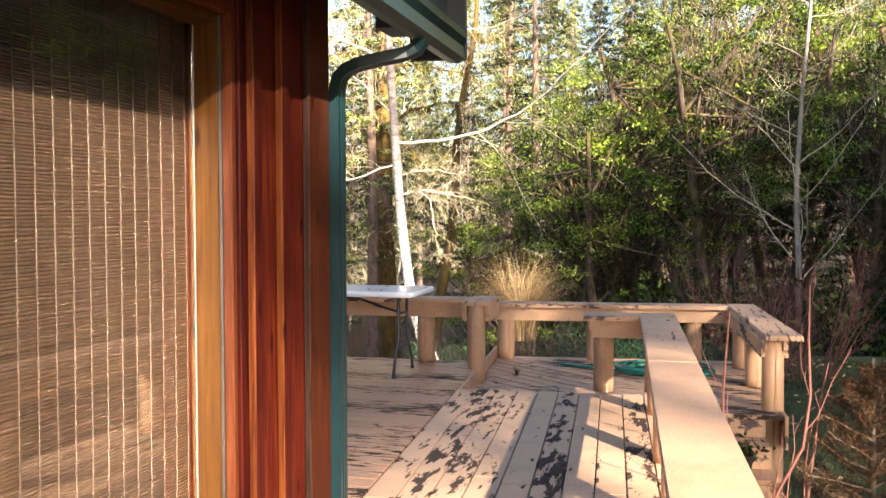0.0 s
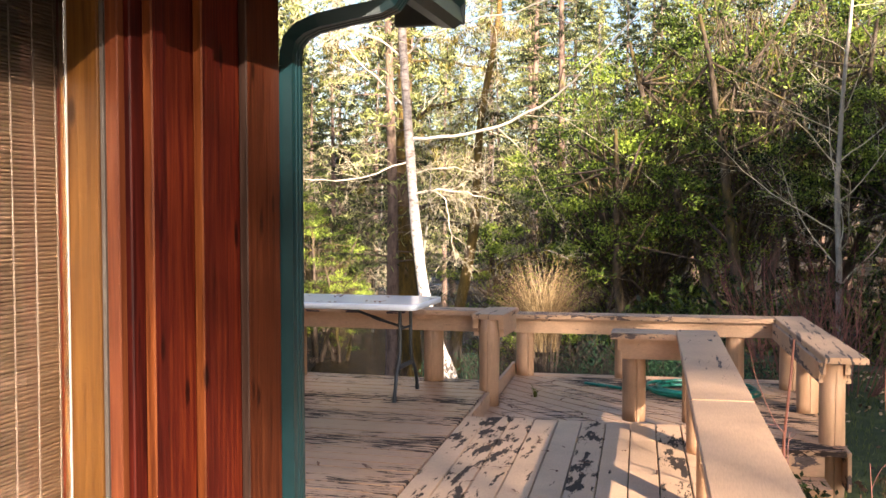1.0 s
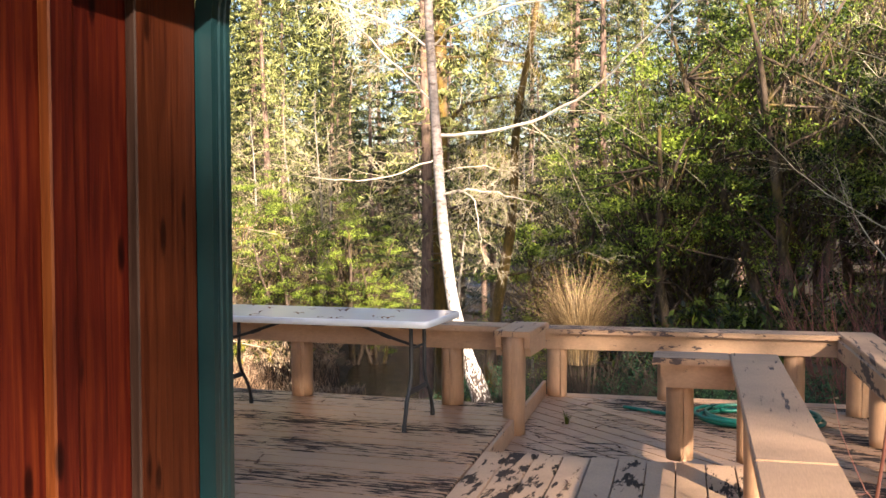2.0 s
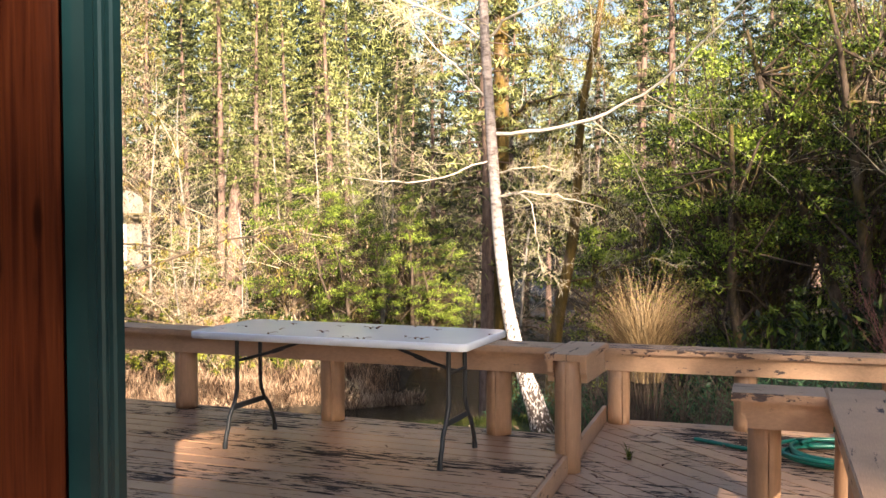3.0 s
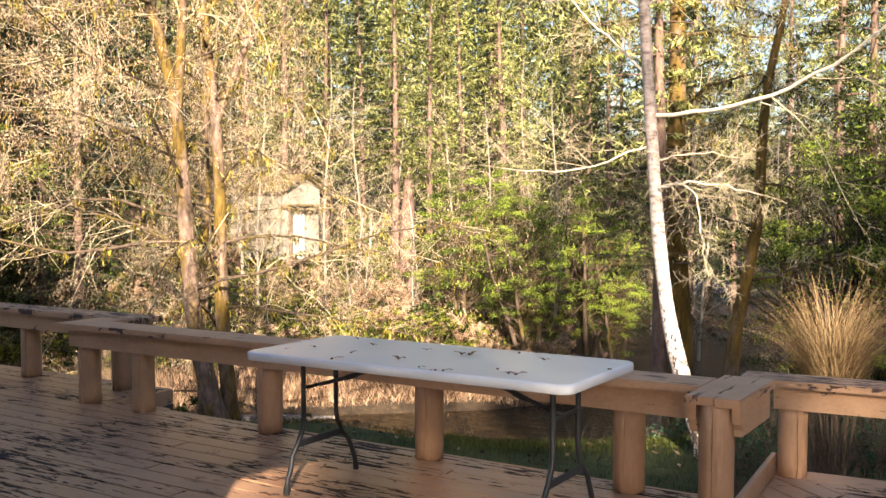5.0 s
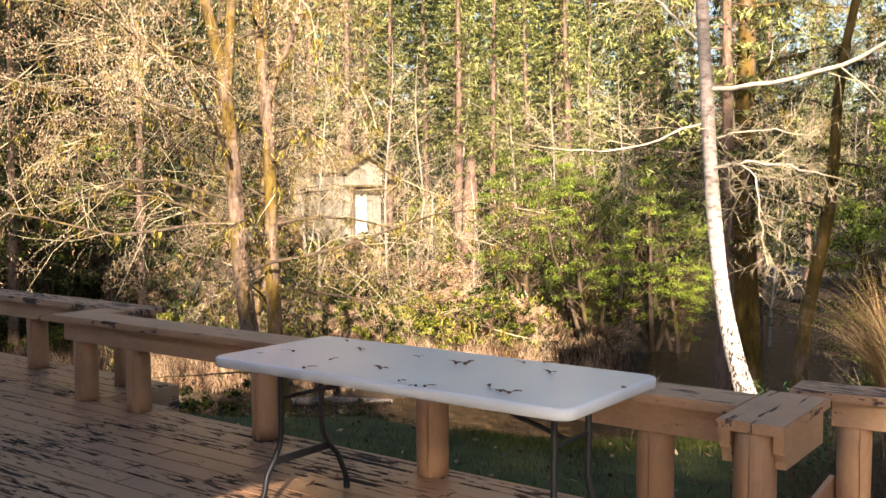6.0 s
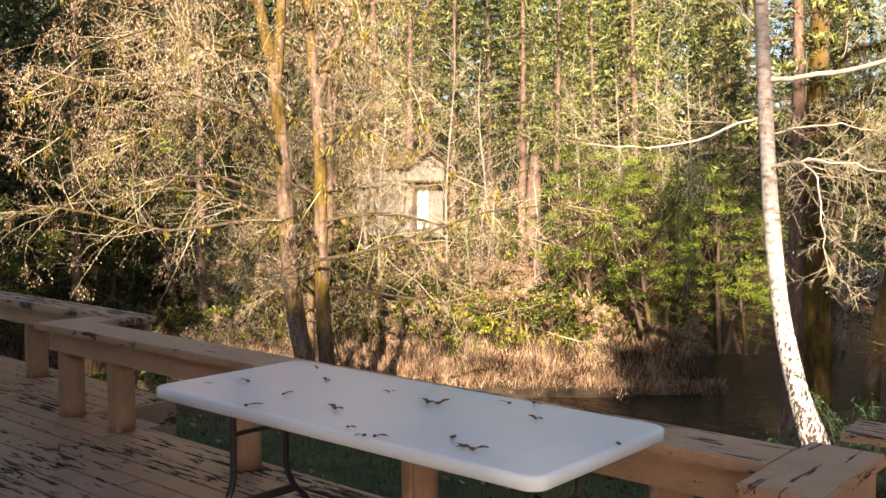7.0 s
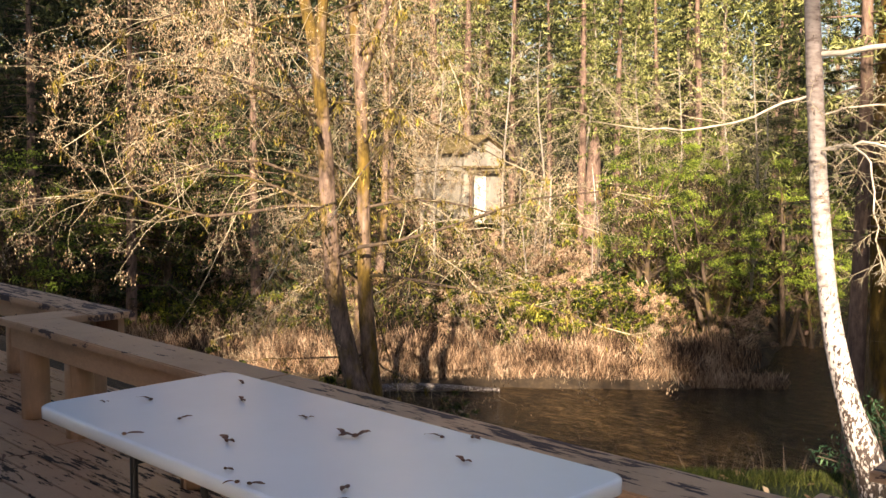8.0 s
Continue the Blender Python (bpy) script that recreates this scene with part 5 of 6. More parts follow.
FIRS_BANK = [(-66, 56, 0), (-68, 44, 2), (-43, 52, 1), (-38, 50, 2), (-30, 46, 1), (-46, 56, 0), (-54, 46, 2), (-21, 61, 2), (-37.7, 41.6, 1), (-47.6, 62.2, 1), (-36, 60, 0), (-31, 55, 2), (-41, 47, 0), (-45, 42, 2), (-49, 50, 0), (-34, 48, 1), (-40, 56, 1), (-27, 50, 0), (-24, 56, 2), (-52, 40, 2), (-56, 52, 0), (-57, 62, 0), (-60, 40, 2)]
FIRS_SLOPE = [(-44, 80, 0), (-36, 82, 1), (-52, 74, 0), (-62, 70, 0), (-28, 86, 0), (-14, 88, 0), (-40, 92, 0), (-55, 86, 0), (-22, 92, 1), (-34, 66, 0), (-28, 72, 1), (-42, 66, 0), (-13, 68, 2), (-29, 64, 2), (-38, 68, 0), (-46, 72, 0), (-33, 74, 0), (-24, 68, 2), (-17, 66, 1), (-20, 80, 0), (-20, 70, 0), (-25, 79, 0), (-15, 74, 0)]
FIRS_HOME = [(-2, 82, 0), (6, 70, 0), (-5, 66, 1), (2, 60, 0), (10, 60, 2), (16, 54, 0), (20, 50, 1), (-8, 96, 0), (4, 88, 0), (14, 76, 0), (25, 44, 0), (24, 36, 2), (-9, 60, 0), (-2, 52, 2), (4, 46, 0), (9, 40, 2), (14, 34, 0), (-6, 44, 1), (1, 40, 2), (12, 48, 1), (18, 42, 0), (-8, 74, 0), (-3.5, 37, 2), (-6.2, 20.4, 1), (-17.0, 43.0, 2), (-13.6, 45.5, 2), (17, 26, 2), (20, 32, 0)]
g = np.random.default_rng(8)
used = set()
for x, y, w in FIRS_LEFT + FIRS_BANK + FIRS_SLOPE + FIRS_HOME:
    turn, s = g.uniform(0, 360), g.uniform(0.85, 1.2)
    (again if w in used else stand)(firs[w], x, y, turn, s)
    used.add(w)
stub = thing("dead_tree", "broken grey fir trunk on the far bank", "tree")
tb = Tubes()
gz = float(ground_height(-31.0, 45.0))
tb.add([(-31.0, 45.0, gz - 0.3), (-31.0, 45.0, gz + 2.0), (-30.95, 45.0, gz + 5.0), (-30.9, 45.05, gz + 7.0), (-30.85, 45.05, gz + 8.2)], (0.62, 0.5, 0.45, 0.34, 0.05), 12)
mesh_part("trunk", tb.mesh("trunk"), M_FIR, stub, smooth=True)


# ---- broad-leaved evergreens and shrubs ----
def clump_crown(g, clumps, leaves, size, length, width, flat=0.75, shell=0.55):
    """Leaf positions in clumps spread through a lumpy rounded crown."""
    d = g.normal(size=(clumps, 3))
    d /= np.linalg.norm(d, axis=1)[:, None]
    rr = g.uniform(shell, 1.0, clumps) ** 0.6 * (1 + 0.22 * np.sin(3 * d[:, 0] + 2) * np.cos(4 * d[:, 1]))
    c = d * rr[:, None] * np.asarray(size)
    n = leaves
    spread = np.asarray(size).mean() * 0.064
    pts = np.repeat(c, n, axis=0) + g.normal(size=(clumps * n, 3)) * (spread, spread, spread * flat)
    return c, pts


def bay_tree(label, seed, height, width, clumps, leaves, mat, group, leaf=(0.14, 0.05)):
    g = np.random.default_rng(seed)
    tree = thing("bay_tree", label, "tree", group)
    tb = Tubes()
    c, pts = clump_crown(g, clumps, leaves, (width, width, height * 0.42), *leaf, flat=0.42, shell=0.35)
    base = np.array((0, 0, height * 0.56))
    for k in range(3):
        a = k * 2.1 + g.uniform(0, 1)
        line = bend_line(g, (0.12 * math.cos(a), 0.12 * math.sin(a), -0.3), (0.28 * math.cos(a), 0.28 * math.sin(a), 1), height * 0.8, 8, 0.07, (0, 0, 0.1))
        tb.add(line, np.linspace(0.20, 0.05, 9), 9)
        for q in c[k::3][:26]:
            s = line[g.integers(3, 8)]
            m_ = (s + q + base) / 2 + g.normal(size=3) * 0.2
            tb.add([s, m_, q + base], (0.05, 0.03, 0.012), 4)
    mesh_part("trunk", tb.mesh("trunk"), M_MOSSY, tree, smooth=True)
    V, F = blades(g, pts + base, leaf[0], leaf[1], (0, 0, 0.15), 1.0)
    mesh_part("crown", quick_mesh("crown", V, F), mat, tree)
    tw, hang = Tubes(), []
    for q in c + base:
        z = q[2] * g.uniform(0.45, 0.8)
        p = np.array((q[0] * 0.12, q[1] * 0.12, z))
        line = bend_line(g, p, q - p, np.linalg.norm(q - p) * 1.1, 6, 0.13, (0, 0, -0.1))
        tw.add(line, np.linspace(0.022, 0.005, 7), 4)
        for _ in range(3):
            tw.add(bend_line(g, line[g.integers(2, 7)], g.normal(size=3), g.uniform(0.4, 1.0), 4, 0.25, (0, 0, -0.3)), np.linspace(0.010, 0.003, 5), 3)
        hang.append(line[2:] + g.normal(size=(5, 3)) * 0.05)
    mesh_part("branch", tw.mesh("branch"), M_MOSSY, tree)
    hang = np.repeat(np.concatenate(hang), 4, axis=0)
    hang = hang + g.normal(size=hang.shape) * 0.06
    hang[:, 2] -= g.exponential(0.14, len(hang))
    V, F = blades(g, hang, 0.13, 0.022, (0, 0, -1), 0.7)
    mesh_part("moss", quick_mesh("moss", V, F), M_MOSS, tree)
    return tree


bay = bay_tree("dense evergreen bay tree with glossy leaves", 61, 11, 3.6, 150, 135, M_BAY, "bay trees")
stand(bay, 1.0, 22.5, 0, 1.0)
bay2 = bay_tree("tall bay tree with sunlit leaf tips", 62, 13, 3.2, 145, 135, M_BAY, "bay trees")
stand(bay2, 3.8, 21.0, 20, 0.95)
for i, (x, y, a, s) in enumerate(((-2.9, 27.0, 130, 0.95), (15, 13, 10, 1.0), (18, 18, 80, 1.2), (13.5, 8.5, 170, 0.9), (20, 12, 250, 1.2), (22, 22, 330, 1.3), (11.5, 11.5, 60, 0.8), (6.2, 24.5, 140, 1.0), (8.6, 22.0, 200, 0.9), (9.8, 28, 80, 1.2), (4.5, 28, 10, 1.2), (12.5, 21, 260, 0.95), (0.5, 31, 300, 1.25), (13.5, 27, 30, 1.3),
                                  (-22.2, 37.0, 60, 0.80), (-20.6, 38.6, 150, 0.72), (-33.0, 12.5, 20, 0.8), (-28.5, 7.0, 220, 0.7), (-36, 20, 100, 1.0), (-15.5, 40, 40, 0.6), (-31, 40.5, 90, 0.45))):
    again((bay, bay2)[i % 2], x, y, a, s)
# the last four stand unseen, added to block sky light from the east
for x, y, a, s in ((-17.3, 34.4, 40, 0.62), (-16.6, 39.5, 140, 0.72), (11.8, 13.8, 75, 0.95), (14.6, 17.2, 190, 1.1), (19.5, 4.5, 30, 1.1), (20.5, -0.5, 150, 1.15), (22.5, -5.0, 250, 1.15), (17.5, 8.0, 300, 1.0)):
    again(bay2, x, y, a, s)


def shrub(name, label, seed, size, clumps, leaves, mat, group, leaf, stems=9, category="shrub"):
    g = np.random.default_rng(seed)
    ob = thing(name, label, category, group)
    c, pts = clump_crown(g, clumps, leaves, size, *leaf, shell=0.3)
    up = np.array((0, 0, size[2] * 0.85))
    tb = Tubes()
    for k in range(stems):
        q = c[k % len(c)] + up
        tb.add([(0, 0, -0.2), (q[0] * 0.35, q[1] * 0.35, q[2] * 0.5), q], (0.03, 0.02, 0.008), 4)
    mesh_part("stemwork", tb.mesh("stemwork"), M_BARK, ob)
    pts = pts[(pts + up)[:, 2] > -0.15]
    V, F = blades(g, pts + up, leaf[0], leaf[1], (0, 0, 0.2), 1.0)
    mesh_part("foliage", quick_mesh("foliage", V, F), mat, ob)
    return ob


sh_a = shrub("shrub", "sunlit yellow-green shrub on the river bank", 71, (1.5, 1.5, 1.2), 34, 64, M_SHRUB, "bank shrubs", (0.13, 0.06))
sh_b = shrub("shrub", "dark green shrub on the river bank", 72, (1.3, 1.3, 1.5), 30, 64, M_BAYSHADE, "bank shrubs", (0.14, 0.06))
sh_c = shrub("shrub", "dry brown brush on the river bank", 73, (1.4, 1.4, 1.1), 26, 110, M_REED, "bank shrubs", (0.26, 0.018))
kinds, done = (sh_a, sh_b, sh_c), set()
g = np.random.default_rng(9)
n_put = 0
while n_put < 150:
    u = g.uniform(0, 1)
    d = 5.5 + 24 * g.uniform(0, 1) ** 1.5
    base = np.array((-40.0, 4.5)) + u * np.array((29.0, 25.5))
    x, y = base + d * np.array((-0.64, 0.77))
    w = int(g.choice(3, p=(0.44, 0.11, 0.45)))
    (again if w in done else stand)(kinds[w], x, y, g.uniform(0, 360), g.uniform(0.55, 1.15) * (1 + d / 60))
    done.add(w)
    n_put += 1
for x, y, w, s in ((-17.6, 13.3, 0, 0.95), (-18.8, 12.6, 0, 1.1), (-16.6, 14.4, 1, 0.9), (-20.4, 13.6, 1, 1.1), (-19.6, 11.2, 0, 0.9), (-22, 12, 1, 1.2), (-24, 9.5, 1, 1.2), (-13.2, 14.8, 1, 0.5),
                   (4.0, 15.5, 1, 0.8), (6.0, 16.5, 1, 0.9), (8.0, 15.8, 1, 0.8), (10, 15, 1, 1.0), (-1.0, 18.0, 1, 0.7), (12, 12, 1, 1.0), (2.0, 17, 1, 0.8), (9.0, 18, 1, 1.1), (14, 16, 1, 1.2), (5, 19, 1, 0.9)):
    again(kinds[w], x, y, g.uniform(0, 360), s)


# ---- garden plants near the deck ----
def grass_tuft(name, label, seed, count, length, spread, width, mat, droop=0.9, base=0.18, category="grass"):
    """A fountain of arching blades from one foot."""
    g = np.random.default_rng(seed)
    ob = thing(name, label, category)
    V, F = [], []
    for k in range(count):
        a, r = g.uniform(0, 6.283), base * math.sqrt(g.uniform(0, 1))
        L = length * g.uniform(0.55, 1.1)
        out = g.uniform(0.15, 1.0) * spread
        tw = g.uniform(-0.8, 0.8)
        side = np.array((-math.sin(a), math.cos(a), 0)) * width * g.uniform(0.6, 1.3)
        n0 = len(V)
        for i in range(6):
            u = i / 5
            p = np.array((r * math.cos(a) + out * L * math.cos(a + tw * u) * u ** 1.9, r * math.sin(a) + out * L * math.sin(a + tw * u) * u ** 1.9, L * (u - droop * out * 0.42 * u ** 2.6)))
            w = side * (1 - u * 0.85)
            V += [p - w, p + w]
            if i:
                q = n0 + 2 * i
                F.append((q - 2, q - 1, q + 1, q))
    mesh_part("blades", quick_mesh("blades", np.array(V), F), mat, ob)
    return ob


straw = grass_tuft("ornamental_grass", "straw coloured ornamental grass on woody brown stems behind the railing", 81, 1500, 1.30, 0.92, 0.0036, M_STRAW, 1.1, 0.22)
for k in range(34):      # woody stems that carry the blades
    a, r = k * 2.4, 0.27 * math.sqrt((k + 0.5) / 34)
    tb = Tubes()
    tb.add([(0.35 * r * math.cos(a), 0.35 * r * math.sin(a), -0.95), (0.7 * r * math.cos(a + 0.2), 0.7 * r * math.sin(a + 0.2), -0.40), (r * math.cos(a), r * math.sin(a), 0.12)], (0.012, 0.009, 0.005), 5)
    mesh_part("stem", tb.mesh("stem"), M_BARK, straw)
stand(straw, 0.86, 5.5, 0, 1.0, -0.88)
weed = grass_tuft("weed", "small green weed growing between the landing planks", 83, 16, 0.11, 0.9, 0.006, M_SHRUB, 0.8, 0.015, "weed")
weed.location = (1.58, 0.84, LOW)


def twig_shrub(name, label, seed, stems, height, spread, radius, mat, spec, category="shrub", wander=0.06):
    g = np.random.default_rng(seed)
    ob = thing(name, label, category)
    for k in range(stems):
        a = g.uniform(0, 6.283)
        tw, tips = Tubes(), []
        line = bend_line(g, (0.12 * math.cos(a), 0.12 * math.sin(a), -0.15), (spread * math.cos(a), spread * math.sin(a), 1), height * g.uniform(0.6, 1.1), 8, wander, (0, 0, 0.25))
        sprout(g, tw, tips, line, radius, radius * 0.35, 0, spec)
        mesh_part("stem", tw.mesh("stem"), mat, ob)
    return ob


tw_spec = dict(levels=2, shoots=(7, 4), ratio=(0.42, 0.4), forward=1.3, lift=0.35, wander=0.07, pull=0.2, rmax=(0.008, 0.004), bare=0.2)
dog = twig_shrub("dogwood_shrub", "bare shrub of many reddish stems beside the lawn", 91, 26, 2.3, 0.55, 0.010, M_TWIG_RED, tw_spec)
stand(dog, 4.0, 6.0)
dog2 = again(dog, 4.9, 7.4, 120, 1.1)
near_stem = twig_shrub("dogwood_shrub", "bare red stemmed shrub growing beside the steps", 92, 4, 2.7, 0.17, 0.014, M_TWIG_RED, dict(tw_spec, shoots=(4, 2), ratio=(0.35, 0.35), wander=0.16), wander=0.15)
near_stem.matrix_basis = Matrix.Translation((3.50, -2.5, -1.08))
brush = twig_shrub("bare_shrub", "bare brown twiggy shrub behind the railing", 93, 22, 1.7, 0.55, 0.008, M_BARK, tw_spec)
stand(brush, 1.25, 5.3)
again(brush, 0.75, 4.7, 100, 0.75)
again(brush, 1.3, 4.5, 200, 0.85)
again(brush, 0.3, 4.9, 290, 0.7)


def juniper(name, label, seed, size, count):
    g = np.random.default_rng(seed)
    ob = thing(name, label, "shrub", "juniper bushes")
    tb, cs, ds = Tubes(), [], []
    for k in range(count):
        a = g.uniform(0, 6.283)
        d = np.array((math.cos(a), math.sin(a), g.uniform(0.25, 1.1)))
        line = bend_line(g, (0, 0, 0.0), d, size * g.uniform(0.6, 1.1), 6, 0.12, (0, 0, -0.1))
        tb.add(line, np.linspace(0.014, 0.004, 7), 4)
        t = g.uniform(1.0, 6, 170)
        i = np.minimum(5, t.astype(int))
        cs.append(line[i] + (line[i + 1] - line[i]) * (t - i)[:, None] + g.normal(size=(170, 3)) * 0.05)
    mesh_part("stemwork", tb.mesh("stemwork"), M_BARK, ob)
    V, F = blades(g, np.concatenate(cs), 0.055, 0.013, (0, 0, 0.5), 1.0)
    mesh_part("foliage", quick_mesh("foliage", V, F), M_JUNIPER, ob)
    return ob


jun = juniper("juniper_bush", "low blue-green juniper bush on the lawn's edge", 95, 0.95, 60)
stand(jun, -1.0, 9.3, 0, 1.35)
for x, y, a, s in ((2.55, 5.9, 70, 1.55), (2.9, 5.0, 160, 1.3), (1.9, 6.2, 240, 1.5), (0.45, 6.2, 30, 1.05), (1.75, 4.5, 110, 0.95), (1.15, 4.0, 200, 0.7)):
    again(jun, x, y, a, s)

rusty = thing("fir_sapling", "small fir with rusty browned needles by the steps", "tree")
g = np.random.default_rng(97)
tb, cs = Tubes(), []
tb.add([(0, 0, -0.1), (0.01, 0, 0.7), (0.0, 0.01, 1.65)], (0.028, 0.02, 0.006), 7)
mesh_part("trunk", tb.mesh("trunk"), M_BARK, rusty)
tb = Tubes()
for k in range(64):
    u = (k + 0.5) / 64
    a, z = k * 2.4, 0.15 + 1.42 * u
    line = bend_line(g, (0, 0, z), (math.cos(a), math.sin(a), 0.45), 0.72 * (1 - u) ** 0.8 + 0.08, 6, 0.08, (0, 0, 0.1))
    tb.add(line, np.linspace(0.009, 0.003, 7), 4)
    n = 300
    t = g.uniform(0.8, 6, n)
    i = np.minimum(5, t.astype(int))
    cs.append(line[i] + (line[i + 1] - line[i]) * (t - i)[:, None] + g.normal(size=(n, 3)) * 0.018)
mesh_part("branch", tb.mesh("branch"), M_BARK, rusty)
V, F = blades(g, np.concatenate(cs), 0.055, 0.0045, (0, 0, 0.4), 1.0)
mesh_part("needle", quick_mesh("needle", V, F), M_RUST, rusty)
rusty.matrix_basis = Matrix.Translation((4.12, -2.2, -1.08))

# dry weeds at the brow of the lawn
weeds = grass_tuft("weed_stalks", "dry brown weed stalks at the brow of the lawn", 101, 26, 0.8, 0.55, 0.0035, M_GREYTWIG, 0.5, 0.6, "weeds")
stand(weeds, -2.4, 7.0, 0, 0.75)
again(weeds, -3.2, 6.0, 90, 0.6)
again(weeds, -1.7, 7.0, 200, 0.7)

# ---- reeds, lawn, brush, river bank ----
g = np.random.default_rng(111)


def strewn(name, label, category, pts, length, width, mat, up=(0, 0, 1), spread=0.35):
    V, F = blades(g, pts, length, width, up, spread)
    return tagged(mesh_part(name, quick_mesh(name, V, F), mat), label, category, kind="stuff")


n = 64000
u = g.uniform(0, 1, n)
d = 4.9 + g.exponential(1.7, n)
bx, by = -42.4 + u * 33.0, -0.8 + u * 28.2
px, py = bx - 0.64 * d, by + 0.77 * d
keep = river_distance(px, py) > 4.7
px, py = px[keep], py[keep]
tuft = np.sin(px * 2.1) * np.sin(py * 1.7 + 1) > -0.5
px, py = px[tuft], py[tuft]
pz = ground_height(px, py) + g.uniform(0.1, 0.75, len(px))
strewn("reeds", "dry straw coloured reeds along the far river bank", "reeds", np.c_[px, py, pz], 0.65, 0.024, M_REED, spread=0.55)

n = 22000
u = g.uniform(0, 1, n)
d = 4.9 + 1.0 * g.uniform(0, 1, n) ** 1.4
px, py = -42.4 + u * 33.0 - 0.64 * d, -0.8 + u * 28.2 + 0.77 * d
pz = np.maximum(ground_height(px, py), WATER_Z) + g.uniform(0.0, 0.4, n)
strewn("reeds", "low dry reeds at the water's edge", "reeds", np.c_[px, py, pz], 0.5, 0.022, M_REED, spread=0.7)

n = 60000
px, py = g.uniform(-9, 9, n), g.uniform(1.2, 11, n)
brow = np.interp(px, (-9, -6.4, -4.4, -2.9, -1.8, -0.9, 0.5, 4), (2.6, 3.6, 5.0, 5.6, 6.4, 7.5, 9.0, 12))
keep = py < brow + 0.5
px, py = px[keep], py[keep]
strewn("lawn_grass", "short green lawn grass below the deck", "grass", np.c_[px, py, ground_height(px, py) + 0.025], 0.085, 0.007, M_GRASS, spread=0.5)
n = 9000
px, py = g.uniform(3.6, 10, n), g.uniform(-6, 1.2, n)
strewn("lawn_grass", "short green lawn grass beside the steps", "grass", np.c_[px, py, ground_height(px, py) + 0.025], 0.09, 0.008, M_GRASS, spread=0.5)
n = 7000
a = g.uniform(0, 1, n)
px = -3.5 + 3.2 * a + g.normal(size=n) * 0.2
py = np.interp(px, (-9, -6.4, -4.4, -2.9, -1.8, -0.9, 0.5, 4), (2.6, 3.6, 5.0, 5.6, 6.4, 7.5, 9.0, 12)) + g.normal(size=n) * 0.4 - 0.1
strewn("tall_grass", "taller sunlit grass at the brow above the river", "grass", np.c_[px, py, ground_height(px, py) + 0.05], 0.13, 0.006, M_GRASS, spread=0.6)
n = 1500
px, py = g.uniform(-8, 9, n), g.uniform(1.3, 10, n)
strewn("fallen_leaves", "fallen brown leaves on the grass", "leaves", np.c_[px, py, ground_height(px, py) + 0.05], 0.075, 0.045, M_DRYLEAF, (1, 0, 0), 0.8)

# understorey of the woods across the river and on the home side
n = 90000
u = g.uniform(0, 1, n)
d = 8 + 60 * g.uniform(0, 1, n) ** 1.2
bx, by = -58 + u * 50, -12 + u * 45
px, py = bx - 0.64 * d, by + 0.77 * d
lump = np.sin(px * 0.55) * np.sin(py * 0.6) + 0.6 * np.sin(px * 1.3 + py)
pz = ground_height(px, py) + g.uniform(0, 1, n) ** 1.5 * (0.9 + 0.9 * np.clip(lump, 0, 1.6))
keep = (river_distance(px, py) > 6.5)
strewn("underbrush", "mixed dry and green underbrush of the far wood", "brush", np.c_[px, py, pz][keep], 0.30, 0.09, M_SHRUB, spread=1.0)
sel = g.uniform(0, 1, n) < 0.45
strewn("underbrush", "brown bracken and brush under the far trees", "brush", (np.c_[px, py, pz + 0.1])[keep & sel] + g.normal(size=((keep & sel).sum(), 3)) * 0.3, 0.42, 0.035, M_REED, spread=0.9)
n = 30000
px, py = g.uniform(-3, 22, n), g.uniform(13, 46, n)
pz = ground_height(px, py) + g.uniform(0, 1, n) ** 2 * 1.5
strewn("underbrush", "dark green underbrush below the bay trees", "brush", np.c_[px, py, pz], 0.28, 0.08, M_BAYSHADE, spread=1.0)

# woods high on the far slopes
def far_wood(label, count, az0, az1, r0, r1, tall, wide, each, size, mat):
    az, rr = g.uniform(az0, az1, count), g.uniform(r0, r1, count)
    tx, ty = 2.6 - rr * np.sin(az), -4.3 + rr * np.cos(az)
    tz = np.minimum(ground_height(tx, ty), 48)
    th, tw = g.uniform(*tall, count), g.uniform(*wide, count)
    u = g.uniform(0.02, 1, (count, each)) ** 0.8
    ang = g.uniform(0, 6.283, (count, each))
    tier = 0.55 + 0.45 * np.abs(np.sin(u * th[:, None] * 1.3 + ang))
    rad = tw[:, None] * (1 - u) * np.sqrt(g.uniform(0.15, 1, (count, each))) * tier
    pts = np.stack([tx[:, None] + rad * np.cos(ang), ty[:, None] + rad * np.sin(ang), tz[:, None] + th[:, None] * (0.05 + 0.95 * u)], -1).reshape(-1, 3)
    return strewn("far_woods", label, "woods", pts, *size, mat, (0, 0, -0.25), 1.0)


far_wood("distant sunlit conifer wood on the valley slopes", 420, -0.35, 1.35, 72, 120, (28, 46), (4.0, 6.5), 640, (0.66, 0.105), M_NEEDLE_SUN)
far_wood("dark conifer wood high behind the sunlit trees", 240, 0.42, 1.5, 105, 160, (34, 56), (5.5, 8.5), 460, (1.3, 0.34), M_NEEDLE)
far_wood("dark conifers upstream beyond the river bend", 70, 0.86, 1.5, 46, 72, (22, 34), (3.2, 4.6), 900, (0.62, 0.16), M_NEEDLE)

# log stranded at the far bank
log = thing("driftwood_log", "pale stranded log at the far bank", "log")
tb = Tubes()
tb.add([(-23.0, 20.4, WATER_Z + 0.0), (-22.4, 21.1, WATER_Z + 0.10), (-21.4, 22.1, WATER_Z + 0.13), (-19.6, 23.7, WATER_Z + 0.06)], (0.17, 0.17, 0.15, 0.07), 10)
mesh_part("trunk", tb.mesh("trunk"), M_BIRCH, log, smooth=True)

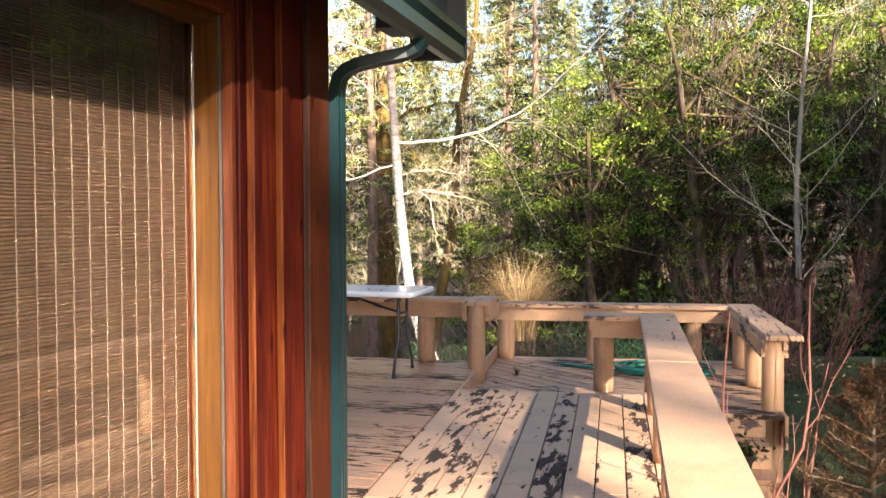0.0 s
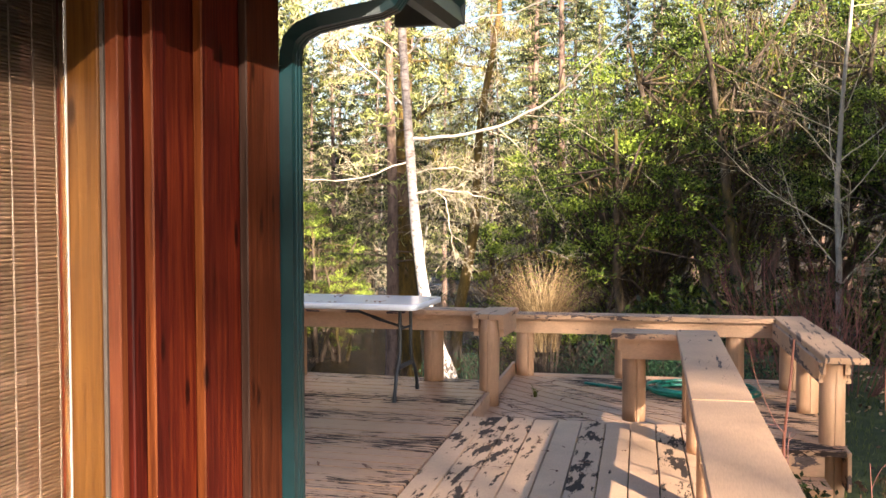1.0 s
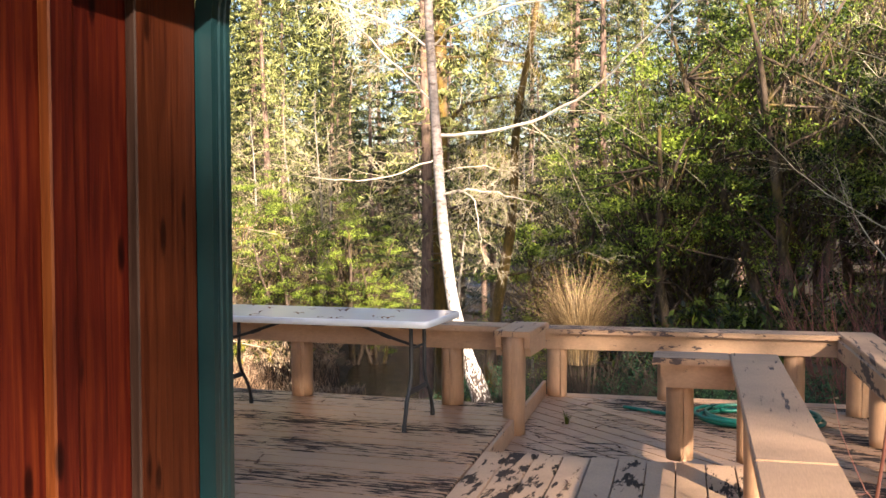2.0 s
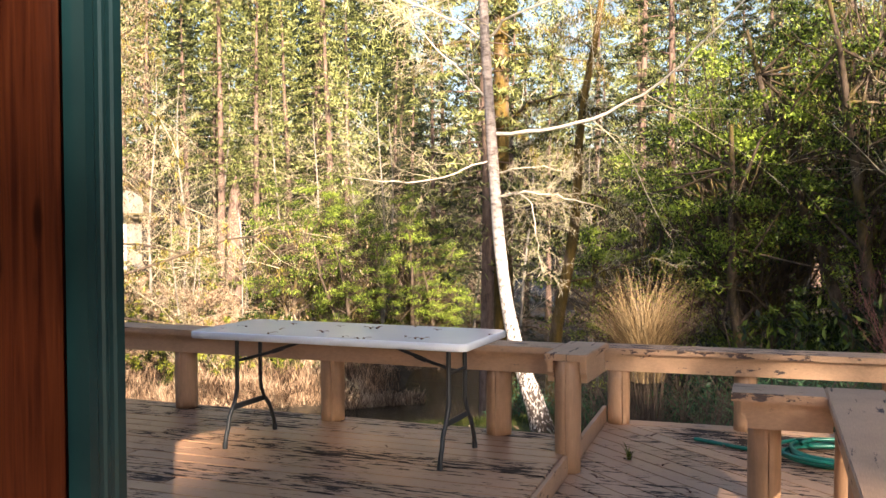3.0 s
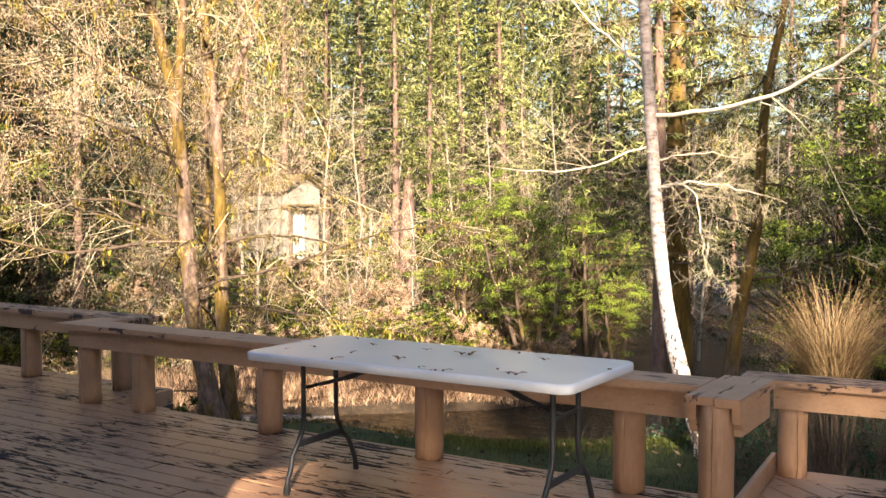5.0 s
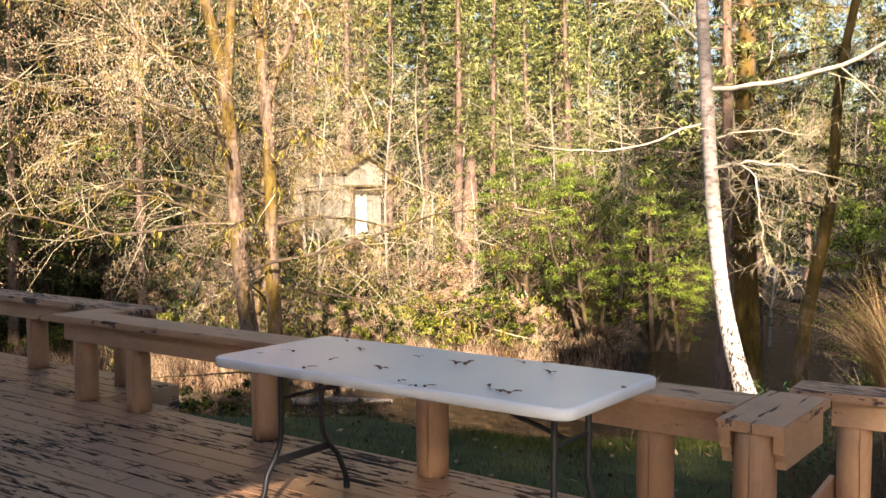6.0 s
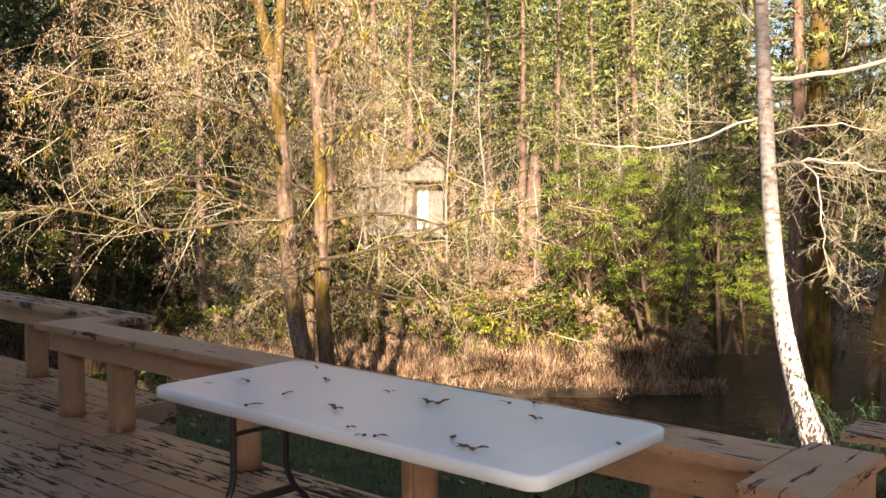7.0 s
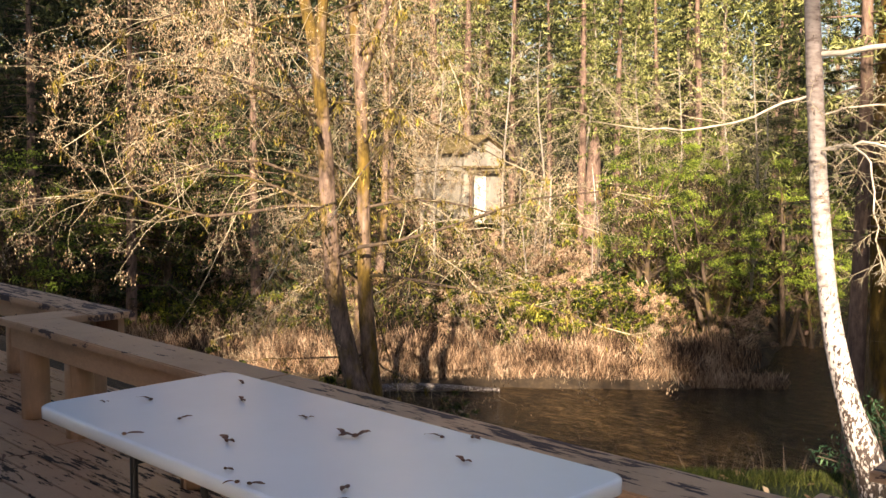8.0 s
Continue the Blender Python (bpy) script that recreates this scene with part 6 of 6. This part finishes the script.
# ---- shed in the far wood ----
M_WHITE = speckled("weathered white boards", (0.16, 0.15, 0.13), (0.40, 0.38, 0.34), 2.2, 0.8, (1, 1, 0.3))
M_MOSSROOF = speckled("mossy brown roof", (0.06, 0.04, 0.025), (0.22, 0.17, 0.06), 3, 0.95)
shed = thing("shed", "small weathered white shed with mossy gable roof", "shed")
SHED = Matrix.Translation((-36.0, 41.0, -1.8)) @ Matrix.Rotation(radians(74), 4, "Z")


def shed_part(name, *a, mat=M_WHITE, parent=shed):
    return part(name, box(*a, m=SHED, bevel=0.01), mat, parent)


shed_part("wall", -1.3, 1.3, -0.1, 0.0, 0, 4.3)
shed_part("wall", -1.3, 1.3, 6.0, 6.1, 0, 4.3)
shed_part("wall", -1.3, -1.2, 0.0, 6.0, 0, 4.3)
shed_part("wall", 1.2, 1.3, 0.0, 6.0, 0, 4.3)
bm = prism(((-1.3, 4.3), (1.3, 4.3), (0, 5.15)), -0.02, 0.06, SHED @ Matrix.Rotation(radians(90), 4, "X"))
part("gable", bm, M_WHITE, shed)
for s in (-1, 1):
    m = SHED @ Matrix.Translation((0, 1.6, 5.2)) @ Matrix.Rotation(radians(33 * s), 4, "Y")
    part("roof", box(0 if s > 0 else -1.95, 1.95 if s > 0 else 0, -2.2, 5.0, -0.04, 0.05, m=m, bevel=0.01), M_MOSSROOF, shed)
shed_part("porch_roof", -1.5, 1.5, -1.1, -0.1, 3.3, 3.42, mat=M_MOSSROOF)
door = shed_part("door", -0.75, 0.15, -0.13, -0.10, 0.05, 3.0, mat=speckled("white door paint", (0.76, 0.74, 0.70), (0.88, 0.86, 0.82), 4, 0.6))
shed_part("post", 0.72, 0.92, -1.0, -0.8, 0, 3.3, mat=M_DARK)
shed_part("post", -1.45, -1.3, -1.0, -0.85, 0, 3.3, mat=M_FIR)
tagged(shed, category="shed")

# ---- garden hose on the landing ----
M_HOSE = speckled("green rubber hose", (0.0, 0.10, 0.075), (0.01, 0.20, 0.15), 12, 0.35, strength=0.05)
hose = thing("garden_hose", "coiled teal green garden hose lying on the landing", "hose")
g = np.random.default_rng(121)
tb = Tubes()
pts = []
for k in range(0, 280):
    a = k * 0.115
    lap = int(a / 6.283)
    ra, rb = 0.40 + 0.05 * math.sin(lap * 2.1), 0.24 + 0.05 * math.cos(lap * 1.7)
    pts.append(R2 @ Vector((1.70 + 0.05 * math.sin(lap * 3) + ra * math.cos(a + 2.4), 1.20 + 0.05 * math.cos(lap * 2.2) + rb * 1.25 * math.sin(a + 2.4), LOW + 0.018 + 0.012 * lap + 0.004 * math.sin(a * 3))))
lead = [R2 @ Vector(p) for p in ((0.70, 1.47, LOW + 0.016), (0.85, 1.38, LOW + 0.016), (1.02, 1.28, LOW + 0.016), (1.2, 1.22, LOW + 0.02), (1.35, 1.36, LOW + 0.02))]
tb.add([tuple(p) for p in lead] + [tuple(p) for p in pts], 0.0135, 8)
mesh_part("tube", tb.mesh("tube"), M_HOSE, hose, smooth=True)

# ---- potted plant on a step ----
pot = thing("flower_pot", "small dark pot with green leaves on the steps", "pot")
P0 = R2 @ Vector((2.12, -1.06, LOW - 0.34))
bm = bmesh.new()
prof = ((0.0, 0.0), (0.055, 0.0), (0.075, 0.11), (0.085, 0.11), (0.085, 0.135), (0.072, 0.135), (0.066, 0.10), (0.0, 0.10))
rings = [[bm.verts.new((P0.x + r * math.cos(k * 0.449), P0.y + r * math.sin(k * 0.449), P0.z + z)) for k in range(14)] for r, z in prof[1:-1]]
for p, q in zip(rings, rings[1:]):
    for i in range(14):
        bm.faces.new((p[i], p[(i + 1) % 14], q[(i + 1) % 14], q[i]))
bm.faces.new(rings[0][::-1]), bm.faces.new(rings[-1])
part("pot", bm, M_DARK, pot)
g = np.random.default_rng(127)
c = np.array(P0) + g.normal(size=(90, 3)) * (0.07, 0.07, 0.035) + (0, 0, 0.18)
V, F = blades(g, c, 0.06, 0.028, (0, 0, 0.4), 1.0)
mesh_part("foliage", quick_mesh("foliage", V, F), M_GRASS, pot)

# ---- lawn sprinkler ----
sprinkler = thing("lawn_sprinkler", "small dark lawn sprinkler with a blue ring on a spike", "sprinkler")
base = place_on(0.92, 5.1, 0.0)
for name, z0, z1, r0, r1, mat in (("spike", -0.10, 0.16, 0.006, 0.010, M_STEEL), ("body", 0.16, 0.25, 0.030, 0.024, M_DARK), ("nozzle", 0.262, 0.30, 0.012, 0.007, M_DARK)):
    tb = Tubes()
    tb.add([(base.x, base.y, base.z + z0), (base.x, base.y, base.z + (z0 + z1) / 2), (base.x, base.y, base.z + z1)], (r0, (r0 + r1) / 2, r1), 12)
    mesh_part(name, tb.mesh(name), mat, sprinkler, smooth=True)
tb = Tubes()
turn = np.linspace(0, 2 * np.pi, 25)
tb.add(np.c_[base.x + 0.026 * np.cos(turn), base.y + 0.026 * np.sin(turn), np.full(25, base.z + 0.256)], 0.006, 6)
mesh_part("ring", tb.mesh("ring"), speckled("blue plastic", (0.02, 0.10, 0.30), (0.04, 0.16, 0.42), 20, 0.4, strength=0.0), sprinkler, "bright blue plastic ring", smooth=True)

# ---- litter on the planks ----
g = np.random.default_rng(131)
LITTER = [seed_mesh("dry_leaf", 5, 0.05, True), seed_mesh("dry_leaf", 6, 0.045)]
for k in range(46):
    x, y = g.uniform(-4.5, 1.2), g.uniform(-2.6, 0.6)
    ob = new("dry_leaf", LITTER[k % 2])
    ob.matrix_world = Matrix.Translation((x, y, 0.0025)) @ Matrix.Rotation(g.uniform(0, 6.28), 4, "Z") @ Matrix.Scale(g.uniform(0.6, 1.2), 4)
    tagged(ob, "small dry brown leaf lying on the deck planks", "leaf", "leaves on the deck")
for k in range(22):
    p = R2 @ Vector((g.uniform(0.1, 1.3), g.uniform(-3.0, -0.65), 0.0025))
    ob = new("dry_leaf", LITTER[k % 2])
    ob.matrix_world = Matrix.Translation(p) @ Matrix.Rotation(g.uniform(0, 6.28), 4, "Z") @ Matrix.Scale(g.uniform(0.5, 1.1), 4)
    tagged(ob, "small dry brown leaf lying on the walkway planks", "leaf", "leaves on the deck")
for a, b in ((0.30, 0.80), (0.55, 0.70), (0.9, 1.3), (0.4, 1.5), (0.75, 0.15), (0.2, 0.3)):
    p = R2 @ Vector((a, b, LOW + 0.003))
    ob = new("dry_leaf", LITTER[0])
    ob.matrix_world = Matrix.Translation(p) @ Matrix.Rotation(g.uniform(0, 6.28), 4, "Z") @ Matrix.Scale(1.3, 4)
    tagged(ob, "small dry brown leaf lying on the landing", "leaf", "leaves on the deck")

# ---- unseen tall pines behind the viewer, towards the sun, shaped to cast shade ----
SUN_U, SUN_N = np.array((0.59, -0.81)), np.array((0.81, 0.59))
g = np.random.default_rng(141)
SHADE_PINES_WEST = [(-34, 3.4, 12, 54, 52, 16), (-28.5, 3.2, 12, 52, 50, 16), (-23, 3.2, 12, 50, 51, 18), (-18, 2.6, 14, 46, 51, 18), (-14.3, 2.6, 16, 35, 50, 20), (-9.5, 2.4, 18, 26.8, 52, 20), (-5.6, 2.5, 20.2, 27.3, 50, 44), (-2.4, 2.0, 21.2, 27.0, 51, 24), (-2.6, 1.9, 17.4, 20.2, 47, 0.8), (0.3, 1.7, 20.5, 25.0, 50, 30), (-0.75, 0.40, 18.2, 19.8, 46, 8), (1.0, 2.0, 18.7, 20.3, 48, 15)]
SHADE_PINES_EAST = [(3.1, 1.2, 18.6, 20.2, 50, 14), (2.9, 1.0, 24.8, 28, 50, 4), (2.6, 1.7, 20.2, 21.4, 50, 24), (6.1, 2.0, 16, 31.3, 51, 24), (8.8, 2.3, 13, 32.6, 50, 24), (10.5, 2.4, 37.5, 45, 49, 20), (14.5, 2.2, 38, 45, 49, 20), (12.2, 2.7, 12, 30.2, 51, 20), (12.4, 2.6, 30.2, 32.4, 49, 4), (16, 2.8, 10, 26.2, 50, 20), (15.6, 2.6, 26.2, 28.6, 48, 2), (20, 2.8, 9, 25.4, 51, 20), (24.5, 3.0, 8, 25, 50, 20)]
for lat, half, z0, z1, away, dense in SHADE_PINES_WEST + SHADE_PINES_EAST:
    x, y = SUN_U * away + SUN_N * lat
    g = np.random.default_rng(int(1000 + lat * 10 + z0))
    tree = thing("pine_tree", "unseen tall pine towards the sun, its high crown shaped to cast shade", "tree", "pines towards the sun", at=(x, y, -1.2))
    tb = Tubes()
    tb.add(bend_line(g, (0, 0, -0.3), (0, 0, 1), z1 + 0.8, 10, 0.01, (0, 0, 0.1)), np.linspace(0.26, 0.05, 11), 9)
    mesh_part("trunk", tb.mesh("trunk"), M_FIR, tree, smooth=True)
    n_cl = int(dense * half * (z1 - z0) / 2)
    c = np.c_[g.uniform(-half, half, n_cl), g.uniform(-1.8, 1.8, n_cl), g.uniform(z0 + 1.2 + 0.15, z1 + 1.2 - 0.15, n_cl)]
    c[:, :2] = c[:, :1] * SUN_N + c[:, 1:2] * SUN_U
    pts = np.repeat(c, 32, axis=0) + g.normal(size=(n_cl * 32, 3)) * (0.34, 0.34, 0.16)
    # an oval hole cut in the crowns lets a spot of sun through
    q_lat, q_up = lat + pts[:, :2] @ SUN_N, pts[:, 2] - 1.2 + (50 - away - pts[:, :2] @ SUN_U) * 0.412
    pts = pts[((q_lat + 0.95) / 0.40) ** 2 + ((q_up - 20.78) / 0.34) ** 2 > 1]
    V, F = blades(g, pts, 0.40, 0.145, (0, 0, -0.3), 1.0)
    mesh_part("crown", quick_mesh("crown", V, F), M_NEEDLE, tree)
    tb = Tubes()
    for q in c[::3]:
        tb.add([(0, 0, q[2] - 0.4), tuple(q)], (0.05, 0.012), 3)
    mesh_part("branch", tb.mesh("branch"), M_FIR, tree)

for ob in scene.objects:      # fine parts too small and many to count
    if ob.parent and ob.name.split(".")[0] in TINY:
        ob["kind"] = "stuff"
